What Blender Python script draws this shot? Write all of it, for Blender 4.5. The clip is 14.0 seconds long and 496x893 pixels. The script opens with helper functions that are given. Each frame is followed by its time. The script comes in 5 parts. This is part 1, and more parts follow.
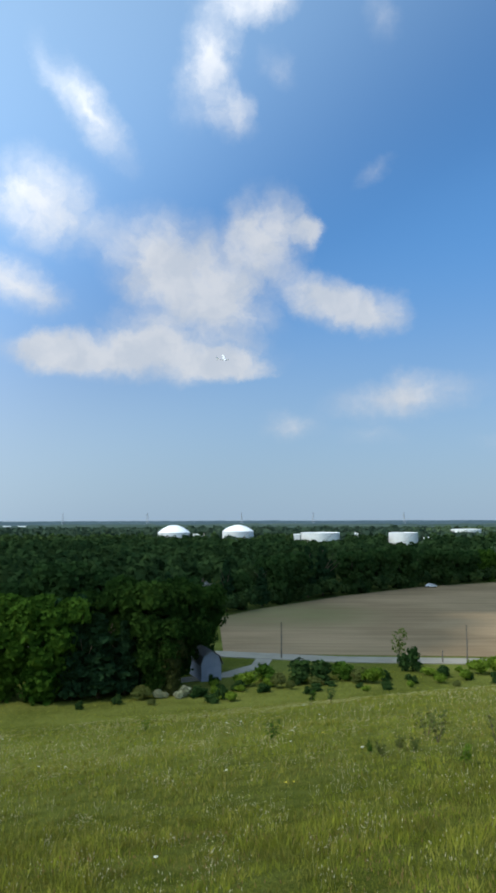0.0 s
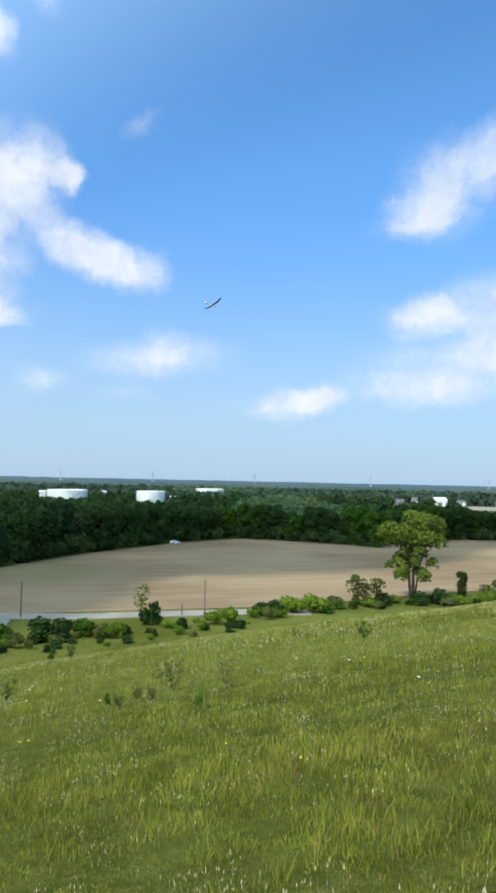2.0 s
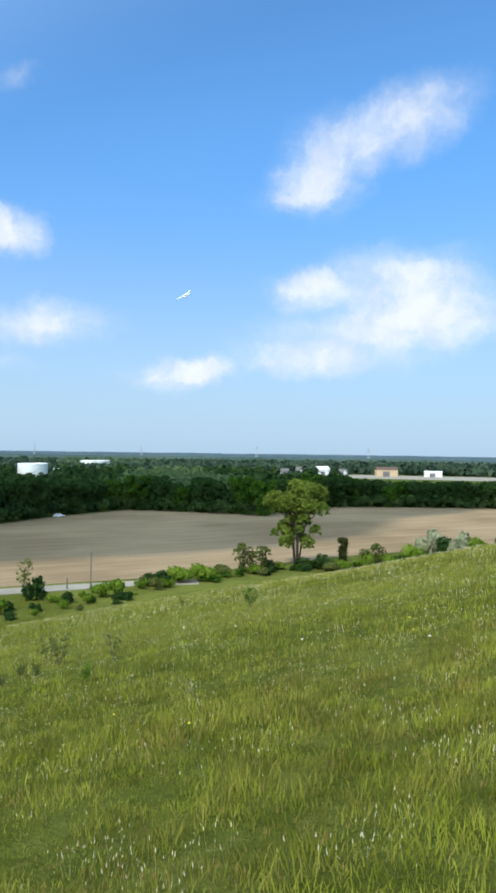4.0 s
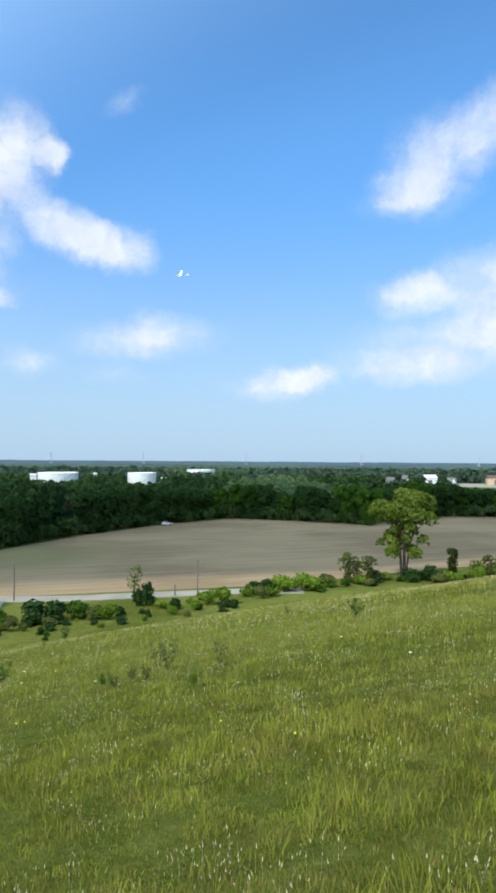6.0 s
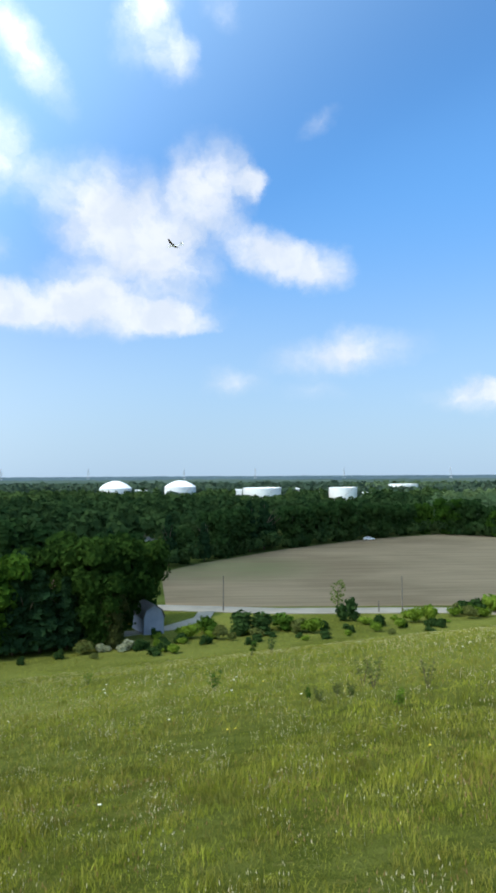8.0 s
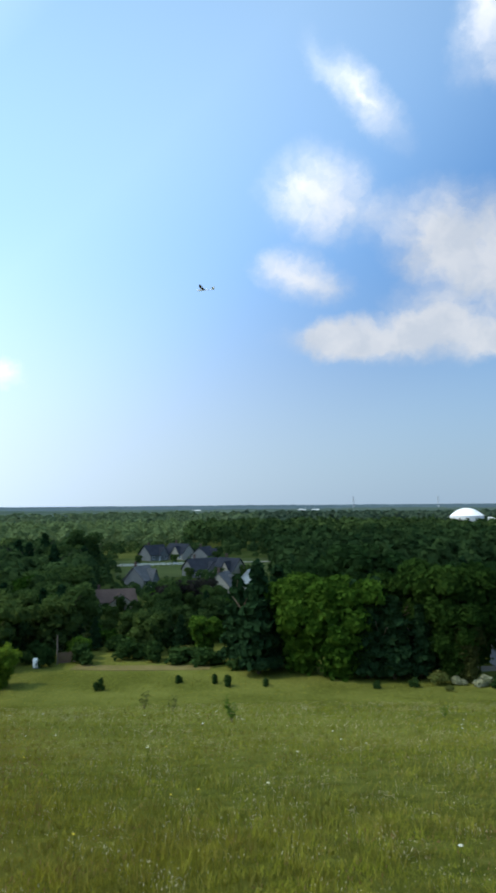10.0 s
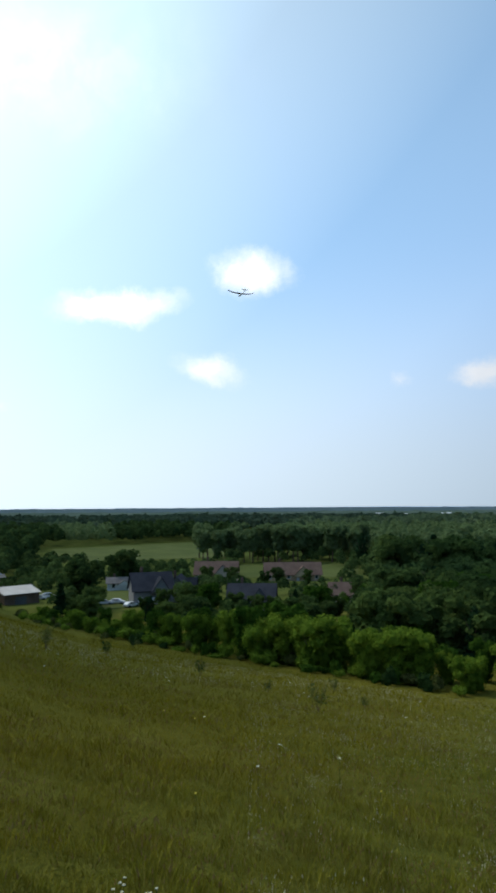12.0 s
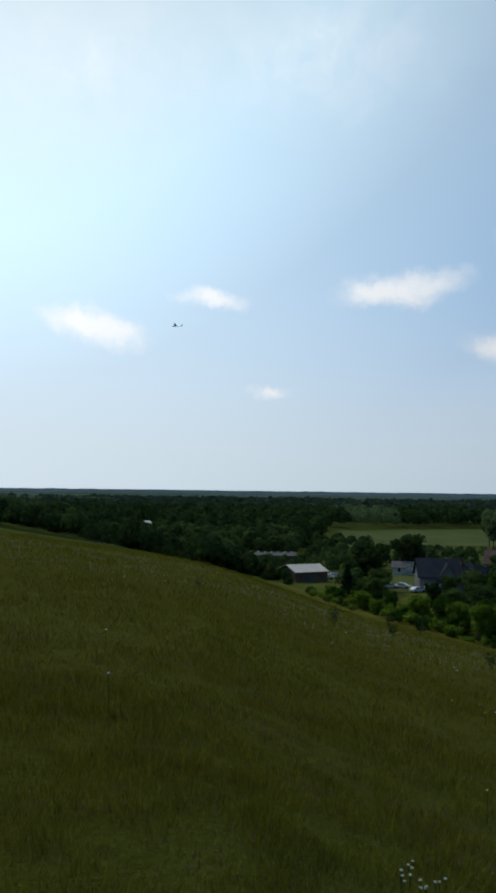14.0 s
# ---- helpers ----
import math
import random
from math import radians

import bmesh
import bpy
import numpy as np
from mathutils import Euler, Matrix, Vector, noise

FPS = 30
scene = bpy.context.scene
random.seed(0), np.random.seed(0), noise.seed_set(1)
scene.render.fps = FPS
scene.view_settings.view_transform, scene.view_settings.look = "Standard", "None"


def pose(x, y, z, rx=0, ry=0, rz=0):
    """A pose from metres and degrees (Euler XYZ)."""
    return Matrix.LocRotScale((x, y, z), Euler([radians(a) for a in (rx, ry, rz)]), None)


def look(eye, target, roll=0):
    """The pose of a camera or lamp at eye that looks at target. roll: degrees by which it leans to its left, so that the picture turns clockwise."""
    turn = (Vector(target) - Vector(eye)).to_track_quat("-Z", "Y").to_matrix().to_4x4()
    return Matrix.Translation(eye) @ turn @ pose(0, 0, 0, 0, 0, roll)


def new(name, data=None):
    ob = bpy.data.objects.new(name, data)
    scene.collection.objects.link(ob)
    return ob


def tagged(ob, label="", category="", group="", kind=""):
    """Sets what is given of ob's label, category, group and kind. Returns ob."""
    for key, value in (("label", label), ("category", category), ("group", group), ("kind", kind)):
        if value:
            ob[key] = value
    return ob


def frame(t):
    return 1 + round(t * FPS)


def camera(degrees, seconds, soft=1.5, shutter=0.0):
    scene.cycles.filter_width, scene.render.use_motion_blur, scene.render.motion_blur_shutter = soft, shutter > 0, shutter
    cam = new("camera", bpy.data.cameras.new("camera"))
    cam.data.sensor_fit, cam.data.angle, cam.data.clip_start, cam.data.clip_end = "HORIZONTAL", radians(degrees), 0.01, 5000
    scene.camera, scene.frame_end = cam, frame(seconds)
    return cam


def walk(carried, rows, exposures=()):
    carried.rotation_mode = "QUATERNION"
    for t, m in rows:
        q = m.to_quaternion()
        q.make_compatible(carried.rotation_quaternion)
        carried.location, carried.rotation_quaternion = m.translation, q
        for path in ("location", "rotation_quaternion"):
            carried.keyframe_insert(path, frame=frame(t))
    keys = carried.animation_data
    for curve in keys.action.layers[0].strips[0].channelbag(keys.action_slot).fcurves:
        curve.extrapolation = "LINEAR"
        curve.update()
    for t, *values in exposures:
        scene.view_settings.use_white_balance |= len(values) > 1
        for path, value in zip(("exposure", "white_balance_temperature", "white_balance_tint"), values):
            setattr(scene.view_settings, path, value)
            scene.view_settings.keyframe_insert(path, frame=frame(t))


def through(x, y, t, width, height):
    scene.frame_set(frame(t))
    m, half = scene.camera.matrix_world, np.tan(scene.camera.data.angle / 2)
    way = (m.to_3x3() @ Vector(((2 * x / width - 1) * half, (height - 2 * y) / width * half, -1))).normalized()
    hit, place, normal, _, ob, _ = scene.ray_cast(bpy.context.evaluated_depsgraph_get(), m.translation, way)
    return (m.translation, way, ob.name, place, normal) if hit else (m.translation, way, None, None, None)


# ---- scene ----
# The camera: a hand-held pan from the top of a grassy slope.
cam = camera(38.4, 14.0, soft=3.2, shutter=0.12)
EYE = (0, 0, 27)
PATH = [
    (0.0, 0.0, 5.74, 0.16), (0.5, -5.01, 5.02, -0.02), (1.0, -10.62, 4.12, -0.7), (1.5, -15.19, 3.29, -1.1),
    (2.0, -19.93, 2.58, -1.24), (2.5, -22.53, 2.38, -1.57), (3.0, -25.71, 1.59, -1.35), (3.2, -27.2, 1.2, -1.2),
    (4.2, -29.0, 0.3, -0.8), (5.5, -23.7, 0.44, -0.48), (6.0, -20.66, 1.0, -0.43),
    (6.5, -18.08, 1.6, -0.13), (7.0, -15.05, 1.98, -0.36), (7.5, -9.46, 1.87, -0.08), (7.7, -7.45, 1.98, 0.1),
    (9.8, 18.64, 4.36, 0.55), (10.0, 22.9, 4.51, 0.46), (10.5, 34.58, 4.41, 0.22), (11.0, 44.12, 4.76, 0.43),
    (11.5, 55.05, 5.0, 0.51), (12.0, 61.69, 4.7, 0.37), (12.5, 67.42, 3.87, 0.28),
    (13.0, 72.41, 3.29, -0.49), (13.5, 79.46, 2.67, -0.55), (14.0, 84.25, 3.35, -0.73)]
EXPOSURES = [(0, -0.46), (1.0, -0.18), (3, 0.05), (7.5, 0.05), (9.8, -0.3), (11, -0.68), (12.5, -1.15), (13.0, -1.33), (13.5, -1.42), (14, -1.62)]
walk(cam, [(t, pose(*EYE, 90 + p, r, y)) for t, y, p, r in PATH], EXPOSURES)

# ---- light ----
SUN_AZ, SUN_EL = 120, 50
CLOUDS_FRONT = [
    (16.8, 23.6, 4.4, 2.9, -10, 0.72), (18.6, 17.8, 3.6, 1.6, -15, 0.75), (5.4, 19.2, 6.3, 3.6, -22, 0.95), (1.8, 16.9, 4.4, 2.0, -22, 0.42),
    (-1.7, 22.4, 3.2, 2.9, -20, 0.85), (-5.2, 22.4, 1.2, 0.9, 0, 0.60), (-6.2, 17.4, 3.6, 1.7, -22, 0.85),
    (-10.5, 16.2, 2.7, 1.6, -5, 0.85), (8.6, 12.8, 9.2, 1.7, 0, 0.90), (8.4, 14.8, 3.2, 1.3, -10, 0.50), (15.4, 12.9, 3.0, 1.4, 0, 0.70),
    (1.4, 12.2, 3.0, 1.0, 0, 0.75), (3.1, 34.4, 2.3, 4.0, -15, 0.60),
    (1.1, 30.7, 1.7, 1.7, -20, 0.50), (13.5, 30.6, 4.8, 1.5, -42, 0.55), (-1.3, 38.0, 3.0, 1.4, 0, 0.70)]
CLOUDS_RIGHT = [
    (-2.8, 33.8, 1.6, 1.0, -40, 0.27), (-10.5, 26.4, 1.7, 0.7, 25, 0.30), (-12.6, 9.6, 5.7, 1.5, 5, 0.57),
    (-3.7, 7.3, 2.5, 1.1, 0, 0.34), (-9.8, 6.5, 2.5, 0.9, 0, 0.23), (-11.5, 36.4, 1.6, 1.7, 0, 0.23),
    (-41.6, 24.7, 5.0, 2.3, 15, 0.65), (-35.0, 21.9, 3.4, 3.2, 0, 0.61), (-32.8, 20.0, 3.2, 1.3, 10, 0.38),
    (-40.0, 14.0, 6.4, 1.9, 4, 0.55), (-33.2, 12.8, 2.9, 1.3, 0, 0.61), (-38.0, 9.2, 9.0, 2.6, 6, 0.53),
    (-43.6, 11.2, 5.0, 2.5, 0, 0.61), (-33.0, 7.2, 4.6, 1.2, 0, 0.46), (-23.1, 5.8, 4.2, 1.0, 0, 0.47), (-22.0, 6.7, 1.6, 0.8, 0, 0.34)]
CLOUDS_LEFT = [
    (-25.5, 6.4, 1.9, 1.0, 0, 0.60), (42.6, 10.0, 2.2, 1.1, -5, 0.85), (49.3, 9.8, 0.9, 0.4, 0, 0.40),
    (61.5, 18.4, 2.8, 1.6, 0, 0.95), (72.3, 15.6, 4.7, 1.2, 4, 0.90), (64.6, 10.8, 2.8, 1.1, -10, 0.65),
    (96.8, 12.4, 3.9, 1.2, -10, 0.85), (87.7, 15.0, 2.8, 0.7, -5, 0.80), (82.5, 7.7, 1.7, 0.5, 0, 0.65),
    (98.0, 30.8, 11.0, 6.3, 0, 0.24), (72.6, 32.3, 11.0, 5.8, 0, 0.15), (80.7, 31.7, 7.8, 4.3, 0, 0.16)]


class Nodes:
    """A short hand for building node trees."""

    def __init__(self, tree):
        self.tree = tree
        tree.nodes.clear()

    def add(self, kind, ins=None, **props):
        n = self.tree.nodes.new(kind)
        for k, v in props.items():
            setattr(n, k, v)
        for k, v in (ins or {}).items():
            if hasattr(v, "is_linked"):
                self.tree.links.new(v, n.inputs[k])
            else:
                n.inputs[k].default_value = v
        return n

    def math(self, op, a, b=0.0, c=0.0, clamp=False):
        return self.add("ShaderNodeMath", {0: a, 1: b, 2: c}, operation=op, use_clamp=clamp).outputs[0]

    def ramp(self, v, lo, hi, a=0.0, b=1.0, smooth=True):
        return self.add("ShaderNodeMapRange", {0: v, 1: lo, 2: hi, 3: a, 4: b},
                        interpolation_type="SMOOTHSTEP" if smooth else "LINEAR").outputs[0]

    def noise(self, vec, scale, detail=4.0, rough=0.55):
        ins = {"Scale": scale, "Detail": detail, "Roughness": rough}
        if vec is not None:
            ins["Vector"] = vec
        return self.add("ShaderNodeTexNoise", ins)

    def mix(self, fac, a, b, how="MIX"):
        n = self.add("ShaderNodeMix", data_type="RGBA", blend_type=how)
        for i, v in ((0, fac), (6, a), (7, b)):
            if hasattr(v, "is_linked"):
                self.tree.links.new(v, n.inputs[i])
            else:
                n.inputs[i].default_value = v
        return n.outputs[2]


def sun_way():
    a, e = radians(SUN_AZ), radians(SUN_EL)
    return Vector((-math.sin(a) * math.cos(e), math.cos(a) * math.cos(e), math.sin(e)))


def build_sky():
    world = bpy.data.worlds.new("sky")
    world.use_nodes = True
    scene.world = world
    n = Nodes(world.node_tree)
    sky = n.add("ShaderNodeTexSky", sky_type="NISHITA", sun_disc=False, sun_elevation=radians(SUN_EL),
                sun_rotation=radians(-SUN_AZ), altitude=250, air_density=1.0, dust_density=1.2, ozone_density=3.0)
    way = n.add("ShaderNodeTexCoord").outputs["Generated"]
    # clear blue air, milky haze towards the horizon and a broad bright aureole on the sun's side
    side = n.add("ShaderNodeVectorMath", {0: way, 1: tuple(sun_way())}, operation="DOT_PRODUCT").outputs["Value"]
    xyz = n.add("ShaderNodeSeparateXYZ", {0: way})
    az = n.math("MULTIPLY", n.math("ARCTAN2", n.math("MULTIPLY", xyz.outputs[0], -1.0), xyz.outputs[1]), 57.2958)
    el = n.math("MULTIPLY", n.math("ARCSINE", xyz.outputs[2]), 57.2958)
    flat = n.add("ShaderNodeCombineXYZ", {0: az, 1: el, 2: 0.0}).outputs[0]
    warp = n.noise(flat, 0.25, 8.0, 0.66).outputs["Color"]
    shift = n.add("ShaderNodeVectorMath", {0: warp, 1: (0.5, 0.5, 0.5)}, operation="SUBTRACT").outputs[0]
    shift = n.add("ShaderNodeVectorMath", {0: shift, 1: (4.4, 3.0, 0.0)}, operation="MULTIPLY").outputs[0]
    bent = n.add("ShaderNodeVectorMath", {0: flat, 1: shift}, operation="ADD").outputs[0]
    tint = n.mix(n.ramp(el, 8.0, 26.0), (0.80, 1.22, 1.55, 1), (1.0, 1.68, 2.05, 1))
    tint = n.mix(n.ramp(el, 38.0, 58.0), tint, (0.80, 0.95, 1.0, 1))
    air = n.mix(1.0, sky.outputs[0], tint, "MULTIPLY")
    flare = n.add("ShaderNodeValToRGB", {0: n.ramp(side, -0.2, 1.0, 0.0, 1.0, False)})
    stops = ((0.10, 0.027, 0.078, 0.187), (0.30, 0.104, 0.194, 0.338), (0.46, 0.172, 0.285, 0.445), (0.60, 0.186, 0.315, 0.485), (0.75, 0.350, 0.490, 0.640), (0.86, 0.570, 0.775, 0.930), (0.95, 0.720, 0.870, 0.965))
    while len(flare.color_ramp.elements) < len(stops):
        flare.color_ramp.elements.new(0.5)
    for e, (at_side, r, g, bl) in zip(flare.color_ramp.elements, stops):
        e.position, e.color = at_side, (r, g, bl, 1)
    bright = n.mix(1.0, flare.outputs[0], (34.0, 34.0, 34.0, 1), "MULTIPLY")
    bright = n.mix(1.0, bright, n.mix(n.ramp(el, 8.0, 40.0, 0.0, 1.0, False), (1.1, 1.1, 1.1, 1), (0.60, 0.60, 0.60, 1)), "MULTIPLY")
    air = n.mix(n.ramp(side, -0.2, 0.22, 0.0, 1.0), air, bright)
    low = n.ramp(el, 0.0, 24.0, 1.0, 0.0)
    haze = n.mix(n.ramp(side, -0.3, 1.0, 0.0, 1.0), (3.8, 5.2, 6.8, 1), (19.6, 22.2, 23.4, 1))
    air = n.mix(n.math("MULTIPLY", n.math("POWER", low, 1.5), 0.88), air, haze)
    glow = n.ramp(side, 0.04, 0.82, 0.0, 1.0, False)
    total = None
    for a, e, w, h, tilt, dense in CLOUDS_FRONT + CLOUDS_RIGHT + CLOUDS_LEFT:
        m = n.add("ShaderNodeMapping", {"Vector": bent, "Location": (a, e, 0), "Rotation": (0, 0, radians(-tilt)),
                                        "Scale": (w * 1.42, h * 1.5, 1)}, vector_type="TEXTURE").outputs[0]
        ball = n.add("ShaderNodeTexGradient", {0: m}, gradient_type="SPHERICAL").outputs[1]
        total = n.math("MULTIPLY_ADD", ball, dense, 0.0) if total is None else n.math("MULTIPLY_ADD", ball, dense, total)
    fine = n.noise(bent, 0.34, 7.0, 0.6).outputs[0]
    dens = n.math("MULTIPLY", total, n.ramp(fine, 0.3, 0.7, 0.6, 1.35, False))
    mask = n.ramp(dens, 0.0, 0.72, 0.0, 0.88)
    shade = n.ramp(n.noise(bent, 0.3, 3.0).outputs[0], 0.35, 0.65)
    white = n.mix(shade, (0.80, 0.87, 0.97, 1), (0.96, 1.0, 1.06, 1))
    white = n.mix(glow, white, (3.3, 3.35, 3.4, 1))
    clear = n.add("ShaderNodeBackground", {0: air, 1: 0.125}).outputs[0]
    cloud = n.add("ShaderNodeBackground", {0: white, 1: 1.0}).outputs[0]
    both = n.add("ShaderNodeMixShader", {0: mask, 1: clear, 2: cloud}).outputs[0]
    n.add("ShaderNodeOutputWorld", {0: both})


def build_sun():
    data = bpy.data.lights.new("sun", "SUN")
    data.energy, data.angle, data.color = 3.4, radians(0.6), (1.0, 0.95, 0.86)
    ob = new("sun", data)
    ob.matrix_world = look(sun_way() * 400, (0, 0, 0))


build_sky()
build_sun()


# ---- materials ----
def material(name):
    m = bpy.data.materials.new(name)
    m.use_nodes = True
    return m, Nodes(m.node_tree)


def finish(n, colour, rough=0.8, metal=0.0, bump=None, strength=0.4, distance=0.05, thin=0.0, spec=0.3, through=None):
    ins = {"Base Color": colour, "Roughness": rough, "Metallic": metal, "Specular IOR Level": spec}
    if bump is not None:
        ins["Normal"] = n.add("ShaderNodeBump", {"Height": bump, "Strength": strength, "Distance": distance}).outputs[0]
    out = n.add("ShaderNodeBsdfPrincipled", ins).outputs[0]
    if thin:
        glow = n.add("ShaderNodeBsdfTranslucent", {0: through or colour}).outputs[0]
        out = n.add("ShaderNodeMixShader", {0: thin, 1: out, 2: glow}).outputs[0]
    n.add("ShaderNodeOutputMaterial", {0: out})


def where(n):
    return n.add("ShaderNodeNewGeometry").outputs["Position"]


def foliage(name, dark, light, thin=0.3, own=0.25, broad=0.35):
    m, n = material(name)
    isle = n.add("ShaderNodeNewGeometry").outputs["Random Per Island"]
    ob = n.add("ShaderNodeObjectInfo").outputs["Random"]
    big = n.noise(where(n), broad, 3.0).outputs[0]
    v = n.math("ADD", n.math("MULTIPLY", isle, 0.35), n.math("MULTIPLY", n.ramp(big, 0.3, 0.7), 0.65 - own))
    v = n.math("MULTIPLY_ADD", ob, own, v)
    finish(n, n.mix(v, (*dark, 1), (*light, 1)), 0.9, thin=thin, spec=0.0)
    return m


def rough_stuff(name, a, b, scale, fine, rough=0.95, bump=0.3, metal=0.0, spec=0.02):
    """Two colours mixed by a broad and a fine grain."""
    m, n = material(name)
    p = n.add("ShaderNodeTexCoord").outputs["Object"]
    broad, small = n.noise(p, scale, 4.0).outputs[0], n.noise(p, fine, 5.0, 0.65).outputs[0]
    v = n.math("ADD", n.math("MULTIPLY", n.ramp(broad, 0.3, 0.7), 0.6), n.math("MULTIPLY", n.ramp(small, 0.3, 0.7), 0.4))
    finish(n, n.mix(v, (*a, 1), (*b, 1)), rough, metal, small, bump, 0.03, spec=spec)
    return m


def meadow_ground():
    m, n = material("meadow_soil_and_turf")
    p = where(n)
    v = n.math("ADD", n.math("MULTIPLY", n.ramp(n.noise(p, 0.06, 4.0).outputs[0], 0.35, 0.65), 0.5),
               n.math("MULTIPLY", n.ramp(n.noise(p, 1.7, 6.0, 0.7).outputs[0], 0.3, 0.7), 0.5))
    base = n.mix(v, (0.054, 0.066, 0.010, 1), (0.152, 0.164, 0.038, 1))
    tuft = n.noise(p, 9.0, 5.0, 0.7).outputs[0]
    base = n.mix(n.ramp(tuft, 0.58, 0.75, 0.0, 0.5), base, (0.26, 0.22, 0.085, 1))
    # browner crest turf, its colour also lowered to imitate backlight
    along = n.add("ShaderNodeVectorMath", {0: p, 1: (-1.0, -0.9, 0.0)}, operation="DOT_PRODUCT").outputs["Value"]
    along = n.math("MULTIPLY_ADD", n.noise(p, 0.22, 4.0, 0.6).outputs[0], 12.0, along)
    crest = n.ramp(along, 1.0, 13.0, 0.0, 0.6)
    near = n.ramp(n.add("ShaderNodeVectorMath", {0: p, 1: (0.0, 0.0, 25.0)}, operation="DISTANCE").outputs["Value"], 130.0, 260.0, 1.0, 0.0)
    base = n.mix(n.math("MULTIPLY", crest, near), base, (0.115, 0.092, 0.012, 1))
    base = n.mix(n.math("SUBTRACT", 1.0, near), base, n.mix(v, (0.045, 0.066, 0.016, 1), (0.095, 0.112, 0.032, 1)))
    finish(n, base, 1.0, bump=tuft, strength=0.9, distance=0.12, spec=0.0)
    return m


def grass_blades():
    m, n = material("grass_blades")
    p = where(n)
    isle = n.add("ShaderNodeNewGeometry").outputs["Random Per Island"]
    patch = n.noise(p, 0.13, 5.0, 0.6).outputs[0]
    small = n.noise(p, 1.6, 4.0, 0.65).outputs[0]
    v = n.math("ADD", n.math("MULTIPLY", isle, 0.25), n.math("MULTIPLY", n.ramp(small, 0.32, 0.68), 0.75))
    green = n.mix(v, (0.050, 0.068, 0.006, 1), (0.288, 0.322, 0.036, 1))
    dry = n.mix(isle, (0.14, 0.095, 0.022, 1), (0.34, 0.26, 0.09, 1))
    tuft = n.noise(p, 2.6, 3.0, 0.6).outputs[0]
    want = n.math("ADD", n.math("MULTIPLY", n.ramp(patch, 0.42, 0.6), 0.5), n.ramp(n.math("MULTIPLY_ADD", isle, 0.16, tuft), 0.52, 0.66))
    colour = n.mix(n.math("MULTIPLY", want, 0.30, clamp=True), green, dry)
    # drier, browner growth along the crest, darkened in colour to imitate backlight
    along = n.add("ShaderNodeVectorMath", {0: p, 1: (-1.0, -0.9, 0.0)}, operation="DOT_PRODUCT").outputs["Value"]
    along = n.math("MULTIPLY_ADD", n.noise(p, 0.22, 4.0, 0.6).outputs[0], 12.0, along)
    crest = n.math("MULTIPLY", n.ramp(along, 1.0, 13.0), n.ramp(small, 0.35, 0.62, 0.3, 0.85))
    colour = n.mix(crest, colour, n.mix(isle, (0.125, 0.090, 0.003, 1), (0.29, 0.225, 0.012, 1)))
    finish(n, colour, 1.0, thin=0.10, spec=0.0, through=n.mix(0.6, colour, (0.26, 0.14, 0.01, 1)))
    return m


def field_soil():
    m, n = material("tilled_soil")
    p = where(n)
    turned = n.add("ShaderNodeMapping", {"Vector": p, "Rotation": (0, 0, radians(14)), "Scale": (0.012, 0.16, 1)}).outputs[0]
    rows = n.noise(turned, 3.0, 5.0, 0.6).outputs[0]
    broad = n.noise(p, 0.018, 3.0).outputs[0]
    v = n.math("ADD", n.math("MULTIPLY", n.ramp(rows, 0.35, 0.65), 0.45), n.math("MULTIPLY", n.ramp(broad, 0.35, 0.65), 0.55))
    base = n.mix(v, (0.185, 0.130, 0.076, 1), (0.31, 0.225, 0.135, 1))
    clods = n.noise(p, 2.5, 5.0, 0.7).outputs[0]
    base = n.mix(n.ramp(clods, 0.5, 0.8, 0.0, 0.4), base, (0.13, 0.095, 0.062, 1))
    far = n.add("ShaderNodeVectorMath", {0: p, 1: (10.0, 205.0, 0.0)}, operation="DISTANCE").outputs["Value"]
    green = n.math("MULTIPLY", n.ramp(far, 8.0, 36.0, 1.0, 0.0), n.ramp(rows, 0.3, 0.6, 0.15, 0.55))
    base = n.mix(green, base, (0.10, 0.13, 0.045, 1))
    finish(n, base, 1.0, bump=clods, strength=0.6, distance=0.1, spec=0.0)
    return m


def flat_paint(name, c, rough=0.5, metal=0.0, wear=0.12):
    m, n = material(name)
    p = n.add("ShaderNodeTexCoord").outputs["Object"]
    v = n.ramp(n.noise(p, 0.5, 5.0, 0.65).outputs[0], 0.35, 0.7, 0.0, 1.0)
    finish(n, n.mix(v, (*c, 1), (*[x * (1 - wear) for x in c], 1)), rough, metal)
    return m


def canopy_leaves(name, a, b):
    m, n = material(name)
    p = where(n)
    v = n.math("ADD", n.math("MULTIPLY", n.ramp(n.noise(p, 0.0035, 4.0).outputs[0], 0.35, 0.65), 0.65),
               n.math("MULTIPLY", n.ramp(n.noise(p, 0.07, 5.0, 0.65).outputs[0], 0.3, 0.7), 0.35))
    finish(n, n.mix(v, (*a, 1), (*b, 1)), 0.85, bump=n.noise(p, 0.12, 4.0, 0.6).outputs[0], strength=0.8, distance=4.0, spec=0.0)
    return m


